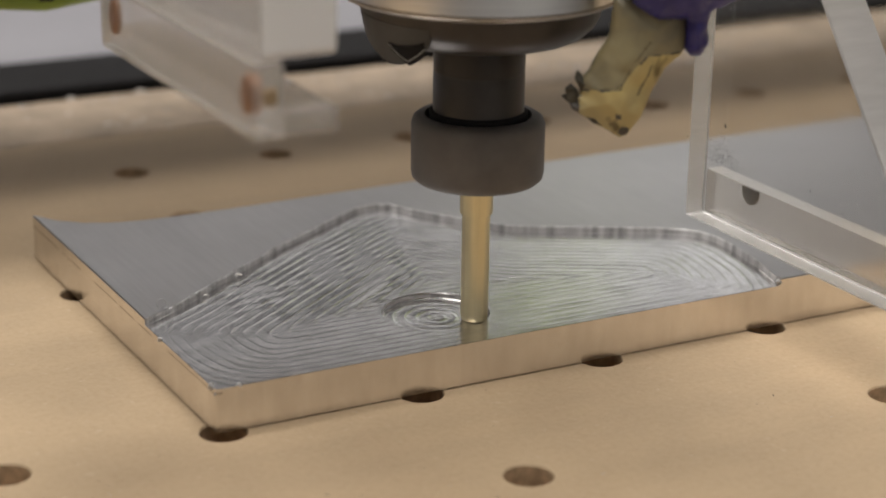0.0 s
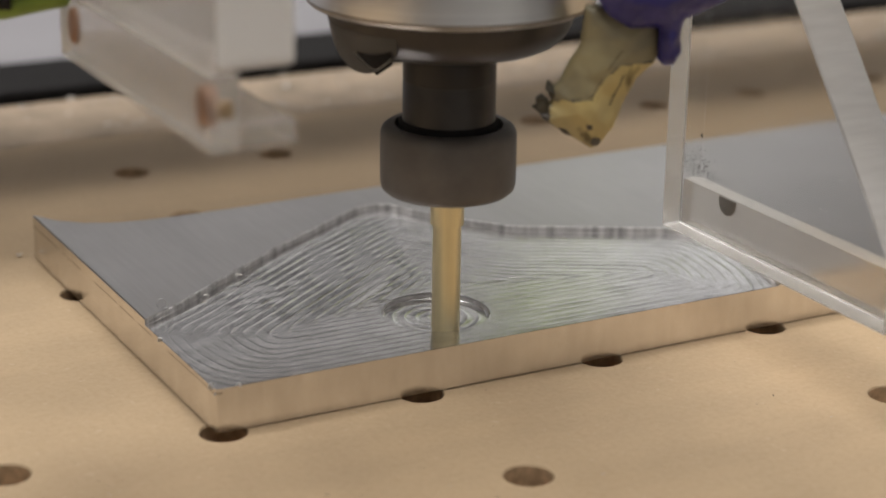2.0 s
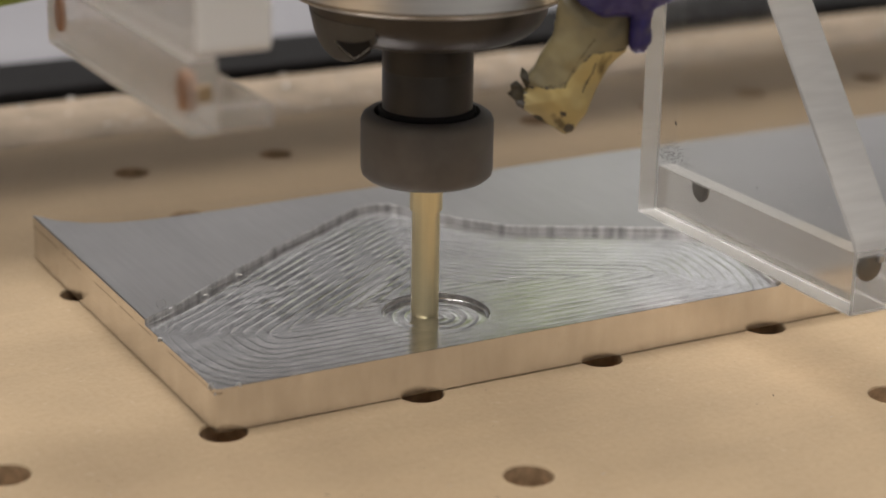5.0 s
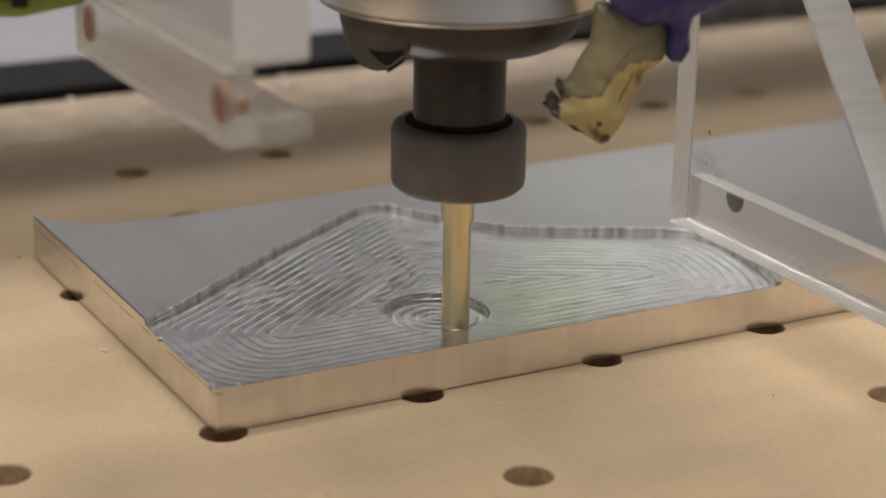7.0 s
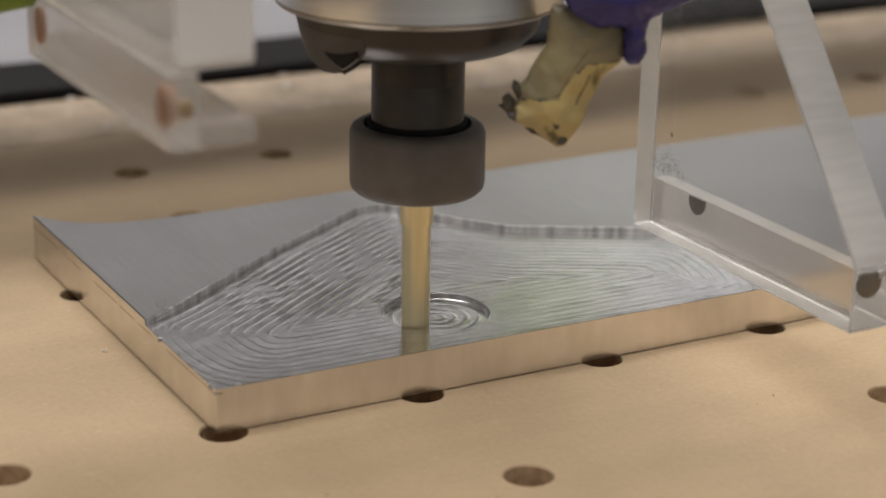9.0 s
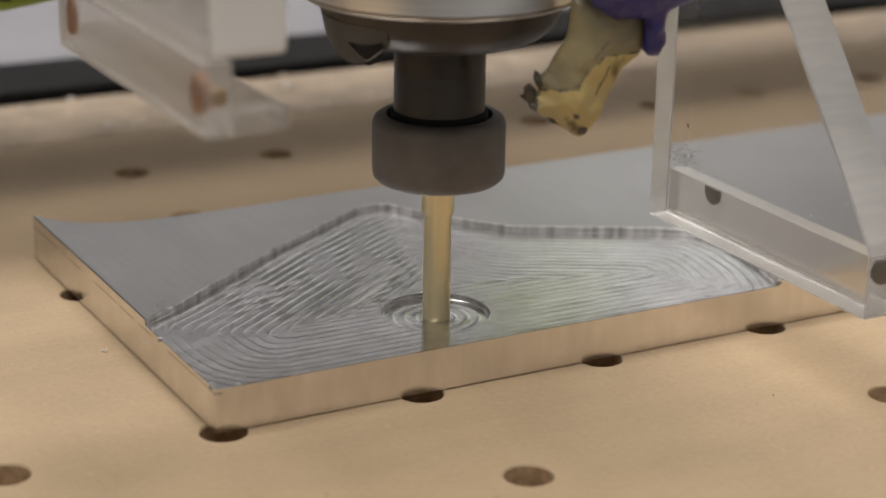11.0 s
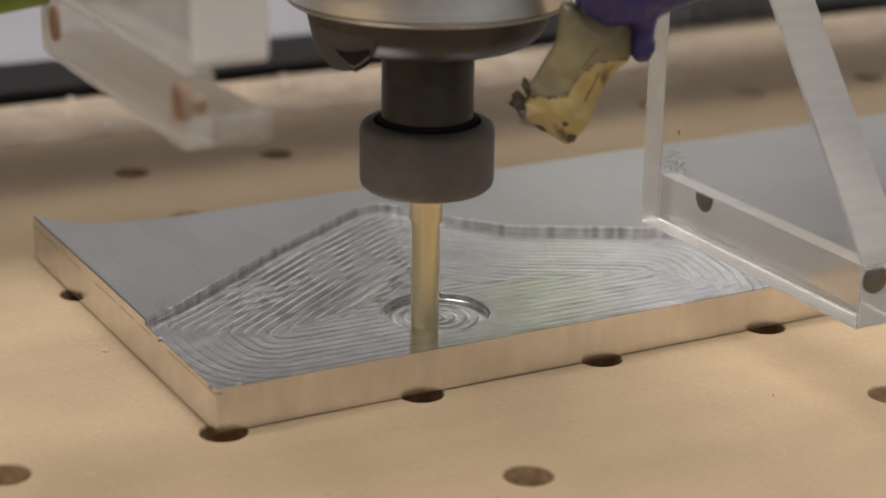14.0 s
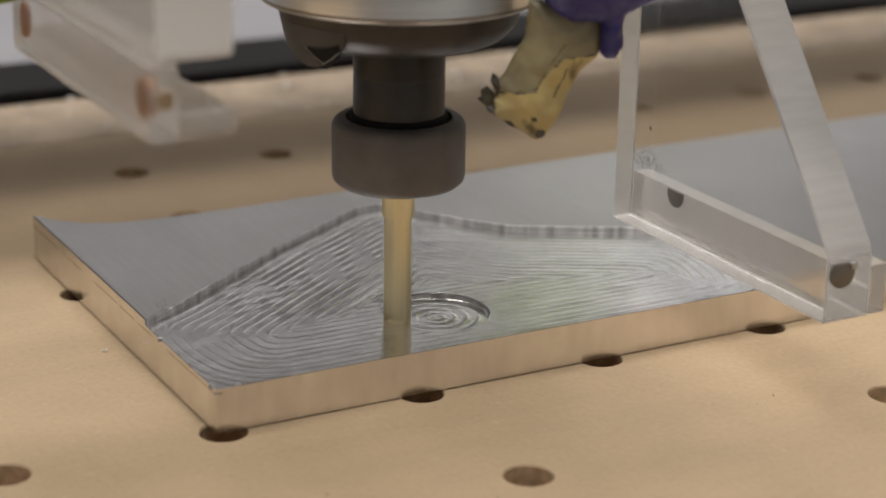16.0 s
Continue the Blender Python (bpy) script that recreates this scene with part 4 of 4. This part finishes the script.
def motions():
    # the head circles outward in a pocketing spiral and drops a little each round (seconds, millimetres)
    track = [
        (0.0, 7.15, -6.45, 0.30), (0.1, 8.32, -4.58, 0.30), (0.2, 9.30, -1.72, 0.30), (0.3, 9.16, 1.04, 0.30),
        (0.4, 8.30, 3.52, 0.30), (0.5, 6.91, 5.24, 0.30), (0.6, 5.23, 6.55, 0.30), (0.7, 3.10, 8.07, 0.30),
        (0.8, 0.49, 8.72, 0.30), (0.9, -2.17, 8.55, 0.30), (1.0, -4.58, 7.62, 0.30), (1.1, -6.57, 6.15, 0.30),
        (1.2, -7.98, 4.85, 0.30), (1.3, -9.22, 3.12, 0.30), (1.4, -10.08, 1.05, 0.30), (1.5, -10.48, -1.80, 0.30),
        (1.6, -9.99, -4.55, 0.30), (1.7, -8.85, -6.91, 0.30), (1.8, -7.17, -8.86, 0.30), (1.9, -5.53, -10.23, 0.30),
        (2.0, -3.40, -11.17, 0.30), (2.1, -1.02, -11.55, 0.30), (2.2, 1.51, -11.27, 0.30), (2.3, 4.20, -10.38, 0.30),
        (2.4, 6.37, -8.80, 0.30), (2.5, 7.28, -6.90, 0.30), (2.6, 8.24, -4.99, 0.29), (2.7, 8.33, -2.40, 0.28),
        (2.8, 6.87, -1.23, 0.27), (2.9, 4.71, -1.19, 0.26), (3.0, 2.08, -1.59, 0.25), (3.1, 0.44, -2.22, 0.24),
        (3.2, 0.83, -2.73, 0.23), (3.3, 1.40, -2.49, 0.22), (3.4, 1.97, -1.61, 0.21), (3.5, 1.37, -0.46, 0.20),
        (3.6, 0.30, -0.38, 0.20), (3.7, -0.48, -1.35, 0.20), (3.8, -0.39, -2.26, 0.20), (3.9, 0.31, -2.81, 0.20),
        (4.0, 1.63, -2.45, 0.20), (4.1, 2.37, -1.39, 0.18), (4.2, 2.08, -0.27, 0.16), (4.3, 1.42, 0.56, 0.14),
        (4.4, 0.80, 0.21, 0.12), (4.5, 0.35, -0.80, 0.10), (4.6, 1.83, -1.27, 0.08), (4.7, 3.05, 0.22, 0.05),
        (4.8, 2.24, 2.15, 0.03), (4.9, 0.05, 2.55, 0.01), (5.0, -2.11, 2.03, -0.01), (5.1, -2.84, -0.46, -0.03),
        (5.2, -2.14, -3.01, -0.05), (5.3, -0.40, -4.31, -0.05), (5.4, 2.08, -4.57, -0.05), (5.5, 4.63, -3.83, -0.05),
        (5.6, 6.00, -2.15, -0.05), (5.7, 6.60, 0.19, -0.05), (5.8, 6.43, 2.59, -0.05), (5.9, 5.08, 4.60, -0.05),
        (6.0, 2.93, 6.05, -0.05), (6.1, 0.23, 6.48, -0.05), (6.2, -2.43, 5.71, -0.05), (6.3, -4.15, 4.51, -0.05),
        (6.4, -5.78, 2.70, -0.05), (6.5, -6.79, -0.20, -0.05), (6.6, -6.31, -2.52, -0.05), (6.7, -5.13, -4.65, -0.05),
        (6.8, -3.49, -6.11, -0.05), (6.9, -1.58, -7.34, -0.05), (7.0, 0.73, -8.63, -0.05), (7.1, 3.21, -8.55, -0.05),
        (7.2, 5.15, -8.00, -0.05), (7.3, 6.82, -6.78, -0.05), (7.4, 8.06, -5.10, -0.05), (7.5, 9.21, -2.28, -0.05),
        (7.6, 9.42, 0.88, -0.05), (7.7, 8.49, 2.95, -0.05), (7.8, 7.21, 4.89, -0.05), (7.9, 5.57, 6.20, -0.05),
        (8.0, 3.57, 7.85, -0.05), (8.1, 1.16, 8.91, -0.05), (8.2, -1.66, 8.64, -0.05), (8.3, -4.14, 7.84, -0.05),
        (8.4, -6.22, 6.39, -0.05), (8.5, -7.70, 5.16, -0.05), (8.6, -8.94, 3.63, -0.05), (8.7, -9.99, 1.39, -0.05),
        (8.8, -10.48, -1.26, -0.05), (8.9, -10.17, -3.98, -0.05), (9.0, -9.12, -6.47, -0.05), (9.1, -7.59, -8.46, -0.05),
        (9.2, -5.73, -9.98, -0.05), (9.3, -3.86, -11.03, -0.05), (9.4, -1.48, -11.50, -0.05), (9.5, 0.96, -11.35, -0.05),
        (9.6, 3.49, -10.58, -0.05), (9.7, 5.79, -9.17, -0.05), (9.8, 7.04, -7.28, -0.05), (9.9, 8.04, -5.50, -0.05),
        (10.0, 8.52, -2.83, -0.05), (10.1, 7.26, -1.36, -0.05), (10.2, 5.26, -1.16, -0.05), (10.3, 2.55, -1.51, -0.05),
        (10.4, 0.63, -2.06, -0.05), (10.5, 0.57, -2.82, -0.05), (10.6, 1.28, -2.62, -0.05), (10.7, 1.98, -1.90, -0.05),
        (10.8, 1.54, -0.61, -0.05), (10.9, 0.55, -0.28, -0.05), (11.0, -0.54, -1.11, -0.05), (11.1, -0.49, -2.10, -0.05),
        (11.2, 0.02, -2.77, -0.05), (11.3, 1.40, -2.58, -0.05), (11.4, 2.32, -1.65, -0.06), (11.5, 2.17, -0.47, -0.09),
        (11.6, 1.58, 0.41, -0.12), (11.7, 0.92, 0.30, -0.15), (11.8, 0.77, -0.36, -0.18), (11.9, 1.40, -1.40, -0.21),
        (12.0, 2.97, -0.13, -0.24), (12.1, 2.58, 1.83, -0.27), (12.2, 0.47, 2.51, -0.30), (12.3, -1.48, 1.98, -0.33),
        (12.4, -2.83, 0.16, -0.36), (12.5, -2.37, -2.61, -0.39), (12.6, -0.80, -4.13, -0.40), (12.7, 1.58, -4.59, -0.40),
        (12.8, 3.81, -4.39, -0.40), (12.9, 5.82, -2.53, -0.40), (13.0, 6.54, -0.31, -0.40), (13.1, 6.54, 2.16, -0.40),
        (13.2, 5.42, 4.22, -0.40), (13.3, 3.38, 5.80, -0.40), (13.4, 0.83, 6.51, -0.40), (13.5, -1.97, 5.92, -0.40),
        (13.6, -3.85, 4.77, -0.40), (13.7, -5.43, 3.17, -0.40), (13.8, -6.73, 0.37, -0.40), (13.9, -6.52, -2.10, -0.40),
        (14.0, -5.41, -4.27, -0.40), (14.1, -3.84, -5.88, -0.40), (14.2, -1.99, -7.04, -0.40), (14.3, 0.23, -8.39, -0.40),
        (14.4, 2.73, -8.60, -0.40), (14.5, 4.81, -8.15, -0.40), (14.6, 6.36, -7.23, -0.40), (14.7, 8.04, -5.29, -0.40),
        (14.8, 9.08, -2.83, -0.40), (14.9, 9.46, 0.29, -0.40), (15.0, 8.70, 2.50, -0.40), (15.1, 7.42, 4.39, -0.40),
        (15.2, 5.94, 6.21, -0.40), (15.3, 4.02, 7.60, -0.40), (15.4, 1.69, 8.81, -0.40), (15.5, -1.13, 8.71, -0.40),
        (15.6, -3.70, 7.91, -0.40), (15.7, -5.79, 6.87, -0.40), (15.8, -7.41, 5.46, -0.40), (15.9, -8.73, 3.96, -0.40),
        (16.0, -9.82, 1.85, -0.40),
    ]
    # chips fly out of the pocket, settle on the board, and two of them blow away again
    pocket, side, away = (0.0310, 0.0646, 0.0112), (-0.0058, 0.1359, 0.0), (-0.110, 0.110, 0.0)
    for chip, t0, t1, home in ((CHIPS[0], 0.98, 2.95, side), (CHIPS[1], 6.2, 7.75, side)):
        up = tuple((a + b) / 2 + (0.03 if i == 2 else 0) for i, (a, b) in enumerate(zip(pocket, home)))
        walk(chip, [(0.0, pose(*pocket)), (t0 - 0.2, pose(*pocket)), (t0 - 0.1, pose(*up, 0, 0, 40)), (t0, pose(*home, 0, 0, 80)), (t1, pose(*home, 0, 0, 80)), (t1 + 0.15, pose(*away, 0, 0, 150)), (16.0, pose(*away, 0, 0, 150))])
    walk(CHIPS[2], [(0.0, pose(0.0180, 0.0545, 0.0112)), (6.2, pose(0.0180, 0.0545, 0.0112)), (6.35, pose(0.006, 0.056, 0.030, 0, 0, 60)), (6.5, pose(-0.008, 0.0576, 0.0, 0, 0, 120)), (16.0, pose(-0.008, 0.0576, 0.0, 0, 0, 120))])
    for thing in HEAD:
        walk(thing, [(t, pose(AXIS[0] + x / 1000, AXIS[1] + y / 1000, z / 1000)) for t, x, y, z in track])


motions()
